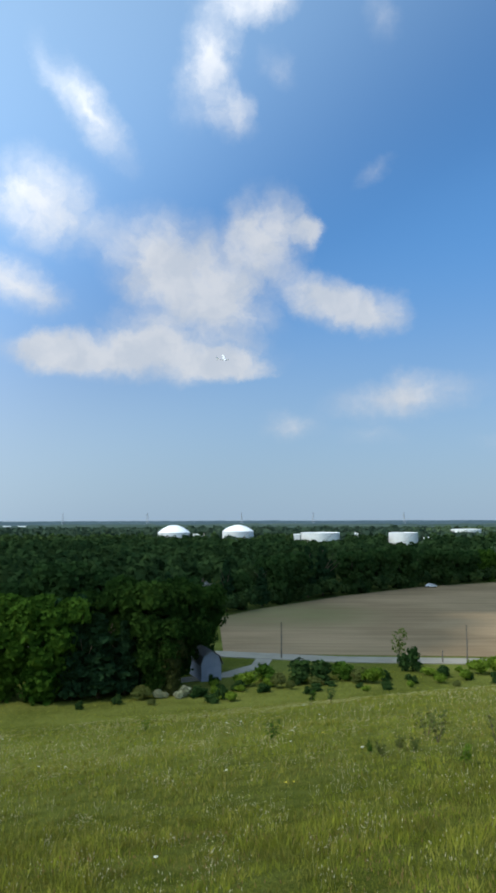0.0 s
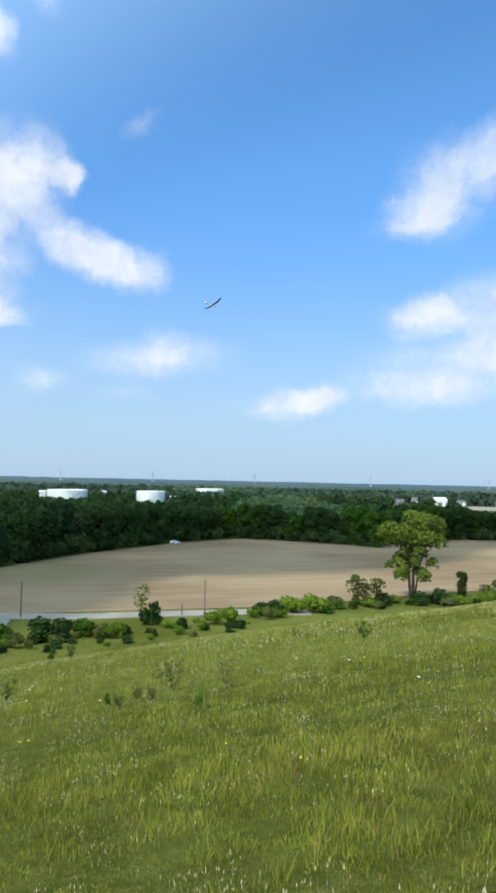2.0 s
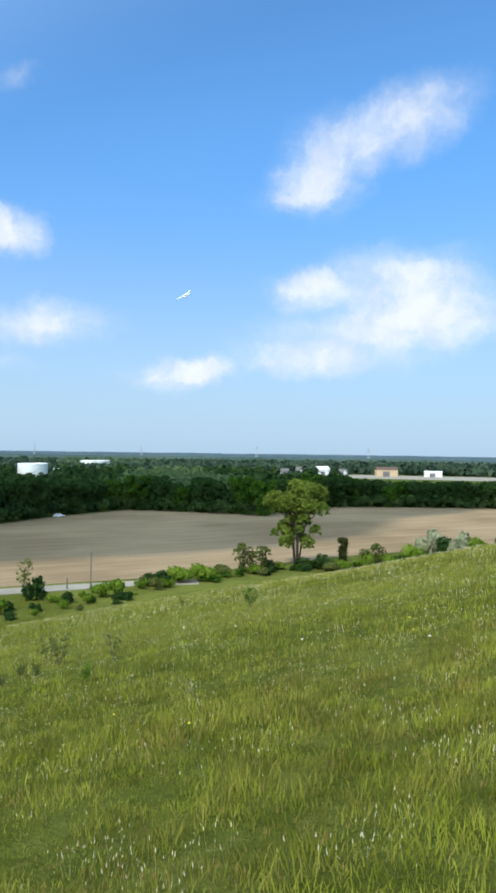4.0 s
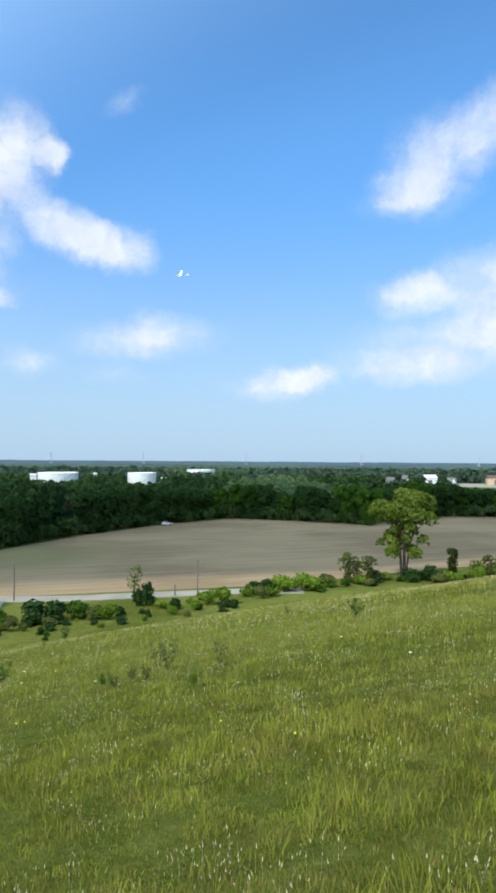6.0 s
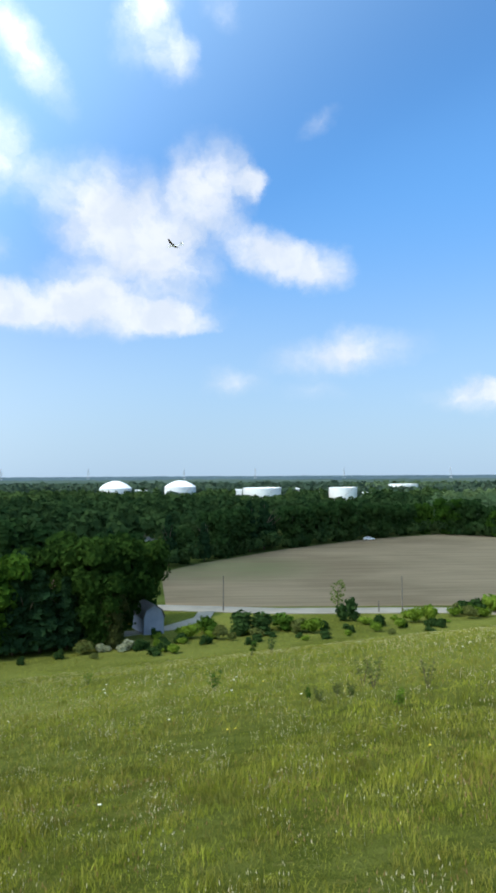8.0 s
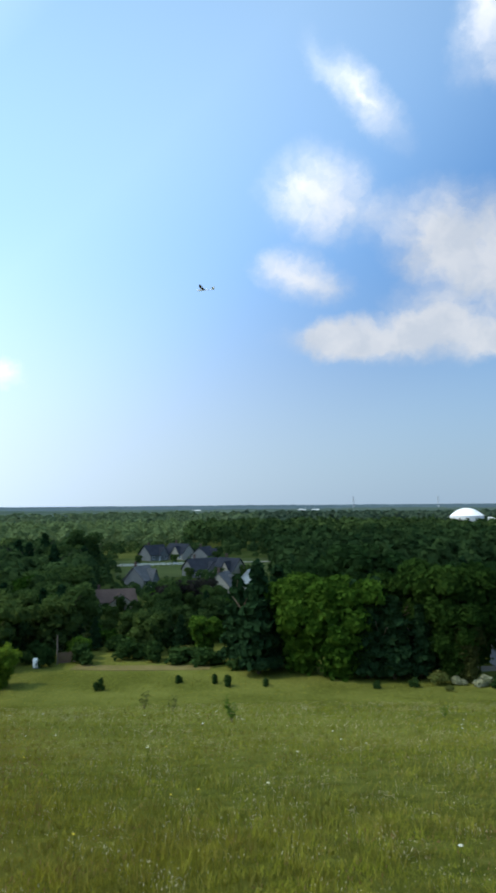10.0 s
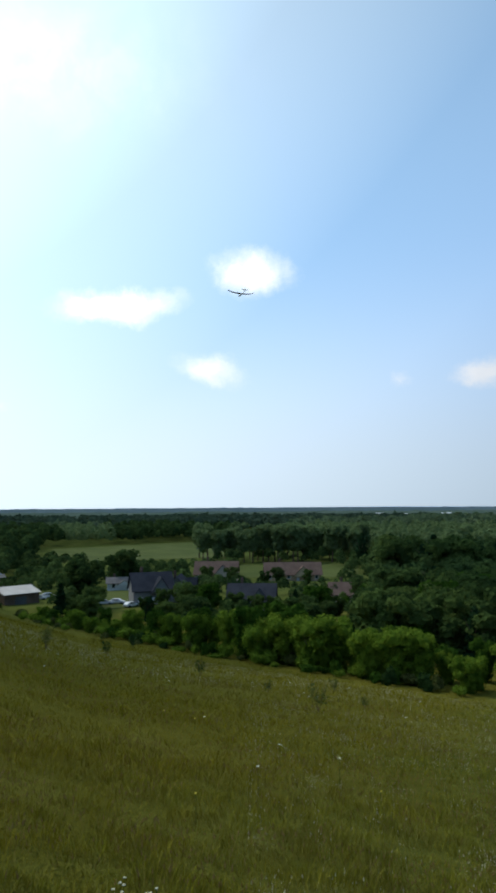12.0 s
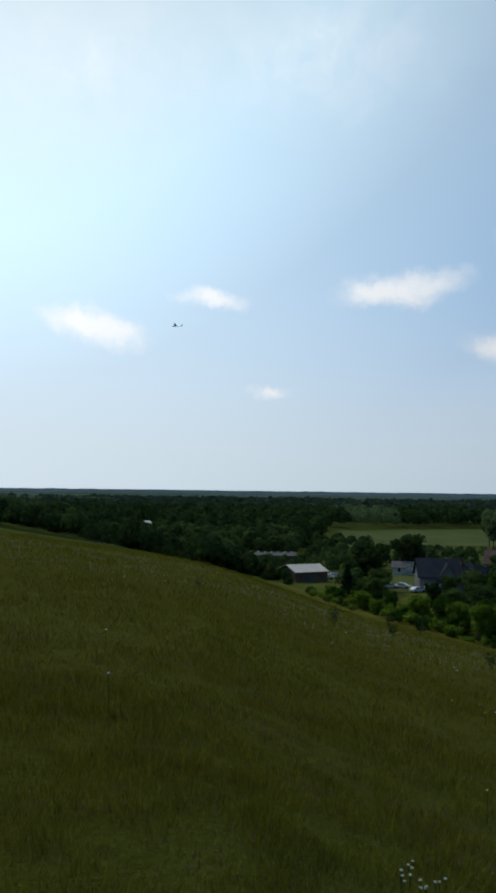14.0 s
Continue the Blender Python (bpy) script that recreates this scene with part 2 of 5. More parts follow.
M = {
    "meadow": meadow_ground(), "soil": field_soil(),
    "lawn": rough_stuff("mown_lawn", (0.050, 0.070, 0.018), (0.092, 0.108, 0.034), 0.05, 1.5),
    "dry_turf": rough_stuff("dry_worn_turf", (0.10, 0.09, 0.03), (0.18, 0.15, 0.06), 0.3, 4.0),
    "gravel": rough_stuff("pale_gravel", (0.22, 0.20, 0.16), (0.31, 0.28, 0.225), 0.2, 3.0),
    "asphalt": rough_stuff("grey_asphalt", (0.14, 0.14, 0.15), (0.22, 0.22, 0.22), 0.2, 3.0),
    "bark": rough_stuff("grey_brown_bark", (0.07, 0.05, 0.035), (0.16, 0.12, 0.09), 1.0, 9.0, bump=0.8),
    "pole": rough_stuff("weathered_pole_wood", (0.10, 0.085, 0.07), (0.2, 0.17, 0.14), 1.0, 12.0),
    "leaf": foliage("broad_leaves", (0.012, 0.034, 0.010), (0.048, 0.088, 0.024)),
    "leaf_grove": foliage("deep_green_leaves", (0.008, 0.024, 0.005), (0.040, 0.078, 0.014)),
    "leaf_light": foliage("young_light_leaves", (0.050, 0.105, 0.010), (0.205, 0.290, 0.034), 0.4),
    "leaf_mid": foliage("fresh_green_leaves", (0.016, 0.048, 0.006), (0.075, 0.142, 0.018)),
    "leaf_tree": foliage("fresh_olive_green_leaves", (0.056, 0.088, 0.012), (0.175, 0.225, 0.040), 0.35),
    "needle_olive": foliage("olive_needles", (0.018, 0.026, 0.008), (0.055, 0.062, 0.018), 0.12),
    "leaf_garden": foliage("garden_tree_leaves", (0.015, 0.038, 0.014), (0.105, 0.155, 0.038), 0.38, 0.5),
    "garden_mass": foliage("mixed_garden_leaves", (0.017, 0.040, 0.016), (0.095, 0.145, 0.042), 0.38, 0.0, 0.1),
    "leaf_dusky": foliage("dusky_purple_leaves", (0.022, 0.020, 0.016), (0.052, 0.046, 0.034), 0.15),
    "leaf_olive": foliage("olive_leaves", (0.06, 0.085, 0.02), (0.14, 0.15, 0.045)),
    "needle": foliage("dark_needles", (0.008, 0.022, 0.010), (0.025, 0.055, 0.020), 0.12),
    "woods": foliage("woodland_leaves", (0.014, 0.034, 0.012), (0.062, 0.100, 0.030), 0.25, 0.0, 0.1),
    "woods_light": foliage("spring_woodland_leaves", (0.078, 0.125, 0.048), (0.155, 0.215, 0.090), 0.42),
    # haze painted in: greyer versions of the two woodland leaf colours
    "woods_haze": foliage("haze_tinted_leaves", (0.028, 0.052, 0.034), (0.072, 0.106, 0.066), 0.25, 0.0, 0.06),
    "woods_haze_light": foliage("haze_tinted_spring_leaves", (0.060, 0.098, 0.050), (0.115, 0.160, 0.082), 0.38, 0.0, 0.06),
    # aerial haze is put into both canopy colours as grey and blue
    "canopy": canopy_leaves("haze_greyed_canopy", (0.042, 0.068, 0.056), (0.086, 0.116, 0.092)),
    "canopy_haze": canopy_leaves("haze_blue_canopy", (0.055, 0.085, 0.10), (0.085, 0.12, 0.137)),
    "blossom": foliage("pale_blossom", (0.17, 0.20, 0.10), (0.36, 0.36, 0.24), 0.2),
    "grass": grass_blades(),
    "straw": foliage("dry_seed_heads", (0.42, 0.35, 0.20), (0.80, 0.71, 0.50), 0.3),
    "rust": foliage("reddish_grass_heads", (0.16, 0.09, 0.035), (0.36, 0.23, 0.10), 0.3),
    "hay": foliage("dry_grass_blades", (0.13, 0.085, 0.025), (0.36, 0.27, 0.10), 0.08),
    "petal": flat_paint("white_petals", (0.85, 0.85, 0.80), 0.6),
    "yolk": flat_paint("yellow_petals", (0.75, 0.58, 0.05), 0.6),
    "white": flat_paint("white_tank_paint", (0.90, 0.90, 0.88), 0.45, wear=0.10),
    "white_roof": flat_paint("white_metal_roof", (0.78, 0.77, 0.74), 0.4, wear=0.15),
    "siding_white": flat_paint("white_siding", (0.72, 0.72, 0.70), 0.6),
    "siding_beige": flat_paint("beige_siding", (0.45, 0.39, 0.31), 0.7),
    "siding_grey": flat_paint("grey_siding", (0.19, 0.185, 0.18), 0.7),
    "siding_tan": flat_paint("tan_siding", (0.50, 0.36, 0.22), 0.7),
    "shed_grey": rough_stuff("grey_painted_boards", (0.20, 0.22, 0.27), (0.28, 0.30, 0.35), 0.6, 7.0),
    "barn_roof": rough_stuff("dull_pale_metal_roof", (0.46, 0.41, 0.36), (0.58, 0.53, 0.47), 0.4, 4.0, 0.5),
    "barn_wall": rough_stuff("brown_barn_boards", (0.13, 0.085, 0.06), (0.22, 0.15, 0.105), 0.5, 6.0),
    "roof_blue": rough_stuff("blue_grey_shingles", (0.028, 0.030, 0.037), (0.052, 0.054, 0.064), 0.4, 6.0),
    "roof_brown": rough_stuff("brown_shingles", (0.09, 0.06, 0.05), (0.15, 0.105, 0.085), 0.4, 6.0),
    "roof_grey": rough_stuff("grey_shingles", (0.10, 0.098, 0.095), (0.18, 0.17, 0.165), 0.4, 6.0),
    "glass": flat_paint("dark_window_glass", (0.03, 0.035, 0.045), 0.08, wear=0.3),
    "steel": flat_paint("galvanised_steel", (0.42, 0.43, 0.44), 0.45, 0.7),
    "car_paint": flat_paint("white_car_paint", (0.80, 0.80, 0.80), 0.2),
    "rubber": flat_paint("black_rubber", (0.02, 0.02, 0.02), 0.8),
    "wing_dark": flat_paint("dark_red_wing_film", (0.10, 0.035, 0.045), 0.3),
    "wing_white": flat_paint("white_wing_film", (0.82, 0.82, 0.80), 0.3),
    # the ridge's blue-green is distance haze painted as colour
    "haze_hills": flat_paint("haze_blue_green_hills", (0.105, 0.14, 0.165), 1.0, wear=0.35),
}


# ---- the lie of the land ----
def ground_z(x, y):
    """The slope falls from the camera to a flat valley; the crest runs off to the left."""
    u = -0.414 * x + 0.91 * y
    v = 0.91 * x + 0.414 * y
    down = 0.26 * max(u, 0) + 0.26 * 60 * math.tanh(min(u, 0) / 60)
    vr = max(v, 0.0)
    side = 0.0003 * min(vr, 130) ** 2 + 0.078 * max(vr - 130, 0)
    rise = 0.08 * min(max(max(-v - 1.2 * u, 0.0) - 1.225 * max(-v - 1.9 * u, 0.0), 0.0), 40.0)
    h = 25.4 - down - side + rise
    s = 1.2
    k = h / s
    z = h if k > 20 else (0.0 if k < -20 else s * math.log1p(math.exp(k)))
    roll = noise.noise(Vector((x * 0.03, y * 0.03, 3.1))) * 0.35 + noise.noise(Vector((x * 0.15, y * 0.15, 7.7))) * 0.07
    near = min(1.0, math.hypot(x, y) / 30.0)
    return z + roll * near * min(1.0, z / 4.0)


def at(az, d, lift=0.0):
    """A place on the ground from its bearing (degrees, to the left of ahead) and distance."""
    x, y = -d * math.sin(radians(az)), d * math.cos(radians(az))
    return x, y, ground_z(x, y) + lift


def part(name, bm, mat, parent=None, label=""):
    """One mesh object under a thing."""
    if isinstance(bm, bpy.types.Mesh):
        me = bm
    else:
        me = bpy.data.meshes.new(name)
        bm.to_mesh(me)
        bm.free()
    if mat is not None and not me.materials:
        me.materials.append(mat)
    ob = new(name, me)
    ob.parent = parent
    return tagged(ob, label)


def pydata(name, verts, faces, mat, smooth=False):
    me = bpy.data.meshes.new(name)
    me.from_pydata([tuple(v) for v in verts] if not isinstance(verts, np.ndarray) else verts.tolist(), [],
                   faces if not isinstance(faces, np.ndarray) else faces.tolist())
    me.materials.append(mat)
    if smooth:
        me.shade_smooth()
    return me


def box(bm, x0, y0, z0, x1, y1, z1, bevel=0.0):
    vs = bmesh.ops.create_cube(bm, size=1.0)["verts"]
    bmesh.ops.scale(bm, vec=(x1 - x0, y1 - y0, z1 - z0), verts=vs)
    bmesh.ops.translate(bm, vec=((x0 + x1) / 2, (y0 + y1) / 2, (z0 + z1) / 2), verts=vs)
    if bevel:
        es = list({e for v in vs for e in v.link_edges})
        bmesh.ops.bevel(bm, geom=es, offset=bevel, segments=2, affect="EDGES")
    return bm


def rod(bm, a, b, r0, r1, sides=8):
    a, b = Vector(a), Vector(b)
    m = Matrix.Translation((a + b) / 2) @ (b - a).to_track_quat("Z", "Y").to_matrix().to_4x4()
    bmesh.ops.create_cone(bm, cap_ends=True, segments=sides, radius1=r0, radius2=r1, depth=(b - a).length, matrix=m)
    return bm


def lathe(profile, sides=48):
    """A turned body from (radius, height) steps."""
    bm = bmesh.new()
    rings = []
    for r, z in profile:
        if r < 1e-4:
            rings.append([bm.verts.new((0, 0, z))])
        else:
            rings.append([bm.verts.new((r * math.cos(2 * math.pi * i / sides), r * math.sin(2 * math.pi * i / sides), z)) for i in range(sides)])
    for a, b in zip(rings, rings[1:]):
        for i in range(sides):
            j = (i + 1) % sides
            vs = [a[i % len(a)], a[j % len(a)], b[j % len(b)], b[i % len(b)]]
            seen = []
            for q in vs:
                if q not in seen:
                    seen.append(q)
            if len(seen) > 2:
                bm.faces.new(seen)
    for f in bm.faces:
        f.smooth = True
    bmesh.ops.recalc_face_normals(bm, faces=bm.faces)
    return bm


def thing(name, place, rz=0.0, s=1.0):
    ob = new(name)
    ob.matrix_basis = pose(*place, 0, 0, rz) @ Matrix.Scale(s, 4)
    return ob


# ---- ground sheets ----
def build_ground():
    radii = [0.0]
    r = 1.0
    while r < 4900:
        radii.append(r)
        r *= 1.045 if r < 400 else 1.09
    radii.append(4900)
    sides = 180
    verts, faces = [], []
    for r in radii:
        for i in range(sides):
            a = 2 * math.pi * i / sides
            x, y = r * math.cos(a), r * math.sin(a)
            verts.append((x, y, ground_z(x, y)))
    for k in range(len(radii) - 1):
        for i in range(sides):
            j = (i + 1) % sides
            faces.append((k * sides + i, k * sides + j, (k + 1) * sides + j, (k + 1) * sides + i))
    faces = [f[::-1] for f in faces]
    ob = part("ground", pydata("ground", verts, faces, M["meadow"], True), None)
    tagged(ob, "grassy slope running down into a flat green valley", "ground", kind="structure")


def sheet(name, outline, lift, mat, label, category, steps=1):
    """A flat patch that follows the ground, with a little thickness."""
    bm = bmesh.new()
    top = [bm.verts.new((x, y, ground_z(x, y) + lift)) for x, y in outline]
    low = [bm.verts.new((x, y, ground_z(x, y) - 0.3)) for x, y in outline]
    bm.faces.new(top)
    n = len(top)
    for i in range(n):
        bm.faces.new((top[i], low[i], low[(i + 1) % n], top[(i + 1) % n]))
    bmesh.ops.recalc_face_normals(bm, faces=bm.faces)
    bmesh.ops.triangulate(bm, faces=[f for f in bm.faces if len(f.verts) > 4])
    return tagged(part(name, bm, mat), label, category, kind="structure")


def strip(name, line, width, lift, mat, label, category):
    """A ribbon of ground along a line of points."""
    bm = bmesh.new()
    rows = []
    for i, p in enumerate(line):
        a, b = Vector(line[max(i - 1, 0)]), Vector(line[min(i + 1, len(line) - 1)])
        side = (b - a).normalized()
        side = Vector((-side.y, side.x)) * width / 2
        row = []
        for k in (1, -1):
            x, y = p[0] + side.x * k, p[1] + side.y * k
            row += [bm.verts.new((x, y, ground_z(x, y) + lift)), bm.verts.new((x, y, ground_z(x, y) - 0.3))]
        rows.append(row)
    for a, b in zip(rows, rows[1:]):
        bm.faces.new((a[0], b[0], b[2], a[2]))
        bm.faces.new((a[0], a[1], b[1], b[0]))
        bm.faces.new((a[2], b[2], b[3], a[3]))
    bmesh.ops.recalc_face_normals(bm, faces=bm.faces)
    return tagged(part(name, bm, mat), label, category, kind="structure")


build_ground()
FIELD_EDGE = [(-8, 197), (1, 213), (32, 250), (70, 284), (109, 304), (135, 283), (150, 262), (190, 285), (206, 292), (259, 262), (330, 250), (420, 230)]
sheet("tilled_field", [(-5, 146), (60, 141), (110, 150), (160, 150), (240, 150), (420, 150)] + FIELD_EDGE[::-1], 0.08, M["soil"],
      "bare brown tilled field with faint furrows", "field")
strip("road", [(-60, 158), (-30, 150), (-4, 145), (17, 139.5), (40, 137.5), (52, 136), (62, 132)], 5.5, 0.14, M["gravel"],
      "pale gravel road along the field", "road")
strip("driveway", [(4, 146), (2, 134), (-4, 126), (-12, 122)], 3.2, 0.1, M["gravel"], "pale gravel drive to the grey shed", "driveway")
build_lawns = [
    ("lawn", [at(20, 275), at(26, 266), at(33.4, 262), at(33.4, 345), at(26, 350), at(20, 352)], "open lawn before the houses"),
    ("lawn", [at(53, 272), at(63, 268), at(63, 325), at(53, 330)], "sunny mown lawn below the young trees"),
    ("lawn", [at(63.5, 372), at(68, 366), at(72, 362), at(77, 352), at(77, 470), at(72, 490), at(68, 520), at(63.5, 540)], "long green pasture between woods"),
    ("lawn", [at(70, 196), at(76, 190), at(76, 232), at(70, 236)], "lawn beside the parked cars")]
for nm, pts, lab in build_lawns:
    sheet(nm, [p[:2] for p in pts], 0.1, M["lawn"], lab, "lawn")
sheet("bare_ground", [at(59, 690)[:2], at(63, 690)[:2], at(63, 800)[:2], at(59, 800)[:2]], 0.12, M["soil"], "distant strip of bare tan ground", "field")
sheet("bare_ground", [at(-37, 760)[:2], at(-50, 760)[:2], at(-50, 880)[:2], at(-37, 880)[:2]], 0.12, M["gravel"], "distant strip of bare pale ground", "field")
strip("path", [at(36.5, 124)[:2], at(33, 121.5)[:2], at(30, 120.5)[:2], at(26, 120)[:2]], 3.6, 0.06, M["dry_turf"], "worn tan path at the meadow's foot", "path")
strip("road", [at(34, 318)[:2], at(30, 322)[:2], at(25, 326)[:2], at(21, 330)[:2]], 5, 0.16, M["gravel"], "pale street before the far houses", "road")


# ---- trees ----
def leaf_cloud(rng, centres, radii, n, size, squash=1.0, core=True):
    """Many small leaf clumps over a few rounded masses, with a dark inner body."""
    centres, radii = np.array(centres, float), np.array(radii, float)
    w = (radii[:, 0] * radii[:, 2])
    pick = rng.choice(len(centres), n, p=w / w.sum())
    d = rng.normal(size=(n, 3))
    d /= np.linalg.norm(d, axis=1)[:, None]
    d[:, 2] = np.where(d[:, 2] < -0.5, -d[:, 2], d[:, 2])
    p = centres[pick] + d * radii[pick] * rng.uniform(0.72, 1.1, (n, 1))
    nrm = d + rng.normal(size=(n, 3)) * 0.55
    nrm /= np.linalg.norm(nrm, axis=1)[:, None]
    t = np.cross(nrm, rng.normal(size=(n, 3)))
    t /= np.linalg.norm(t, axis=1)[:, None]
    b = np.cross(nrm, t)
    s = size * rng.uniform(0.6, 1.35, (n, 1))
    bend = nrm * s * 0.25
    verts = np.concatenate([p - t * s, p - b * s * 0.7 + bend, p + t * s, p + b * s * 0.7 + bend])
    i = np.arange(n)
    faces = [tuple(f) for f in np.stack([i, i + n, i + 2 * n, i + 3 * n], 1)]
    verts = [tuple(v) for v in verts]
    if core:
        for c, r in zip(centres, radii):
            base = len(verts)
            bm = bmesh.new()
            bmesh.ops.create_icosphere(bm, subdivisions=1, radius=1)
            for v in bm.verts:
                k = 0.74 + rng.uniform(-0.08, 0.08)
                verts.append((c[0] + v.co.x * r[0] * k, c[1] + v.co.y * r[1] * k, c[2] + v.co.z * r[2] * k))
            bm.verts.ensure_lookup_table()
            faces += [tuple(base + v.index for v in f.verts) for f in bm.faces]
            bm.free()
    return verts, faces


def trunk_mesh(rng, height, radius, forks):
    bm = bmesh.new()
    lean = Vector((rng.uniform(-0.05, 0.05), rng.uniform(-0.05, 0.05), 1)) * height
    rod(bm, (0, 0, -0.4), lean * 0.5, radius * 1.15, radius * 0.75)
    rod(bm, lean * 0.48, lean, radius * 0.76, radius * 0.25)
    for k in range(forks):
        a = rng.uniform(0, 6.28)
        s = lean * rng.uniform(0.35, 0.7)
        out = Vector((math.cos(a), math.sin(a), rng.uniform(0.7, 1.5))) * height * rng.uniform(0.2, 0.35)
        rod(bm, s, s + out, radius * 0.45, radius * 0.12, 6)
    me = bpy.data.meshes.new("trunk")
    bm.to_mesh(me)
    bm.free()
    me.materials.append(M["bark"])
    return me


def broad_tree(seed, n=1100, size=0.055, slim=1.0, low=0.22, lumps=12, core=True):
    """Meshes of a broad-leaved tree one unit high."""
    rng = np.random.default_rng(seed)
    cs, rs = [], []
    for k in range(lumps):
        h = low + (0.94 - low) * (k + 0.5) / lumps
        wide = slim * 0.30 * math.sin(math.pi * min(1.0, 0.22 + 0.78 * (1 - (h - low) / (1.02 - low)) ** 0.75)) + 0.02
        a = k * 2.4 + rng.uniform(-0.5, 0.5)
        out = wide * rng.uniform(0.35, 0.95)
        r = rng.uniform(0.11, 0.17) * (0.75 + 0.4 * slim)
        cs.append((out * math.cos(a), out * math.sin(a), min(h, 0.97 - r * 0.8)))
        rs.append((r, r, r * rng.uniform(0.75, 1.0)))
    v, f = leaf_cloud(rng, cs, rs, n, size, core=core)
    return trunk_mesh(rng, 0.75, 0.022, 5), v, f


def conifer_tree(seed, n=1500, size=0.036, wide=0.17):
    rng = np.random.default_rng(seed)
    cs, rs = [], []
    for k in range(14):
        h = 0.10 + 0.86 * k / 14
        r = wide * (1.02 - h) ** 0.8 + 0.015
        a = k * 2.4
        cs.append((r * 0.25 * math.cos(a), r * 0.25 * math.sin(a), h))
        rs.append((r, r, 0.055))
    v, f = leaf_cloud(rng, cs, rs, n, size)
    return trunk_mesh(rng, 0.9, 0.018, 3), v, f


def bush_mesh(seed, n=340, size=0.095):
    rng = np.random.default_rng(seed)
    cs, rs = [], []
    for k in range(7):
        a, o = rng.uniform(0, 6.28), rng.uniform(0.1, 0.42)
        r = rng.uniform(0.24, 0.4)
        cs.append((o * math.cos(a), o * math.sin(a), rng.uniform(0.22, 0.62)))
        rs.append((r, r, r * 0.85))
    v, f = leaf_cloud(rng, cs, rs, n, size)
    return v, f


KINDS = {}


def tree_kind(key, trunk, v, f, mat):
    KINDS[key] = (trunk, pydata("crown", v, f, mat))


for i in range(3):
    tree_kind(("broad", i), *broad_tree(11 + i, 1250, 0.046, 1.05, 0.06, 16), M["leaf"])
    tree_kind(("light", i), *broad_tree(31 + i, 1200, 0.046, 0.95, 0.06, 16), M["leaf_mid"])
    tree_kind(("slim", i), *broad_tree(51 + i, 700, 0.045, 0.5, 0.36), M["woods_light"])
    tree_kind(("pine", i), *conifer_tree(71 + i), M["needle"])
for i in range(2):
    tree_kind(("grand", i), *broad_tree(91 + i, 3800, 0.030, 1.05, 0.10, 20), M["leaf_grove"])
    tree_kind(("fresh", i), *broad_tree(95 + i, 4200, 0.030, 1.1, 0.06, 20), M["leaf_mid"])
tree_kind(("wispy", 0), *broad_tree(141, 260, 0.034, 0.8, 0.2, 10, False), M["leaf_tree"])
for i in range(4):
    tree_kind(("round", i), *broad_tree(161 + i, 1300, 0.042, 1.2, 0.05, 15), M["leaf_garden"])
tree_kind(("dusky", 0), *broad_tree(171, 1100, 0.045, 1.2, 0.05, 14), M["leaf_dusky"])
tree_kind(("shrub", 0), *broad_tree(151, 520, 0.05, 0.95, 0.04, 11, False), M["leaf_olive"])
tree_kind(("column", 0), *broad_tree(153, 1400, 0.035, 0.7, 0.02, 16), M["needle_olive"])
for i in range(3):
    tree_kind(("midhedge", i), *broad_tree(131 + i, 1500, 0.045, 1.3, 0.03, 14), M["leaf_mid"])
    tree_kind(("hedge", i), *broad_tree(121 + i, 1900, 0.036, 1.5, 0.03, 18), M["leaf_light"])


def tree(key, az, d, height, label, group="", girth=1.0, lift=0.0, name="tree"):
    x, y, z = at(az, d, lift)
    trunk, crown = KINDS[key]
    ob = new(name)
    ob.matrix_basis = pose(x, y, z, 0, 0, random.uniform(0, 360)) @ Matrix.Diagonal((height * girth, height * girth, height, 1))
    part("trunk", trunk, None, ob)
    part("crown", crown, None, ob)
    return tagged(ob, label, "tree", group)


BUSHES = [pydata("foliage", *bush_mesh(200 + i), M[m]) for i, m in enumerate(("leaf", "leaf_light", "leaf_olive", "leaf_mid", "blossom"))]


def bush(kind, az, d, height, wide, label, group="bushes at the foot of the slope"):
    x, y, z = at(az, d, -0.1)
    ob = new("bush", BUSHES[kind])
    ob.matrix_basis = pose(x, y, z, 0, 0, random.uniform(0, 360)) @ Matrix.Diagonal((wide * 0.62, wide * 0.62, height, 1))
    return tagged(ob, label, "bush", group)


# The dark group of big trees beside the grey shed.
for kind, az, d, h, k, g in (("fresh", 18.8, 116, 15.5, 0, 1.0), ("fresh", 15.8, 113, 15.3, 1, 1.0), ("pine", 13, 118, 15.5, 0, 1.3), ("grand", 10.6, 121, 16.0, 1, 0.9),
                             ("grand", 8.2, 118, 17.6, 0, 0.95), ("grand", 5.6, 122, 16.8, 1, 1.0), ("grand", 4.0, 131, 15.5, 0, 0.8), ("pine", 20.6, 119, 17, 1, 1.2),
                             ("pine", 11.6, 113, 13, 1, 1.4), ("grand", 7.0, 114, 12, 0, 0.9)):
    tree((kind, k), az, d, h, "tall broad-leaved tree with a fresh green crown" if kind == "fresh" else "tall dark spruce within the grove" if kind == "pine" else "tall broad-leaved tree with a full dark green crown", "grove by the shed", g)
for az, d, h in ((22.2, 115, 18.5), (23.8, 122, 15.5), (12.6, 114, 13)):
    tree(("pine", 0), az, d, h, "tall dark spruce at the grove's edge", "grove by the shed", 1.0)
for az, d, h in ((13.6, 113, 14.0), (9.6, 114, 11.5), (14.6, 116, 15.0)):
    tree(("pine", 1), az, d, h, "tall dark spruce within the grove", "grove by the shed", 1.1)
tree(("column", 0), 6.0, 112.5, 9.0, "small olive-green conifer in front of the grove", "grove by the shed", 0.8)

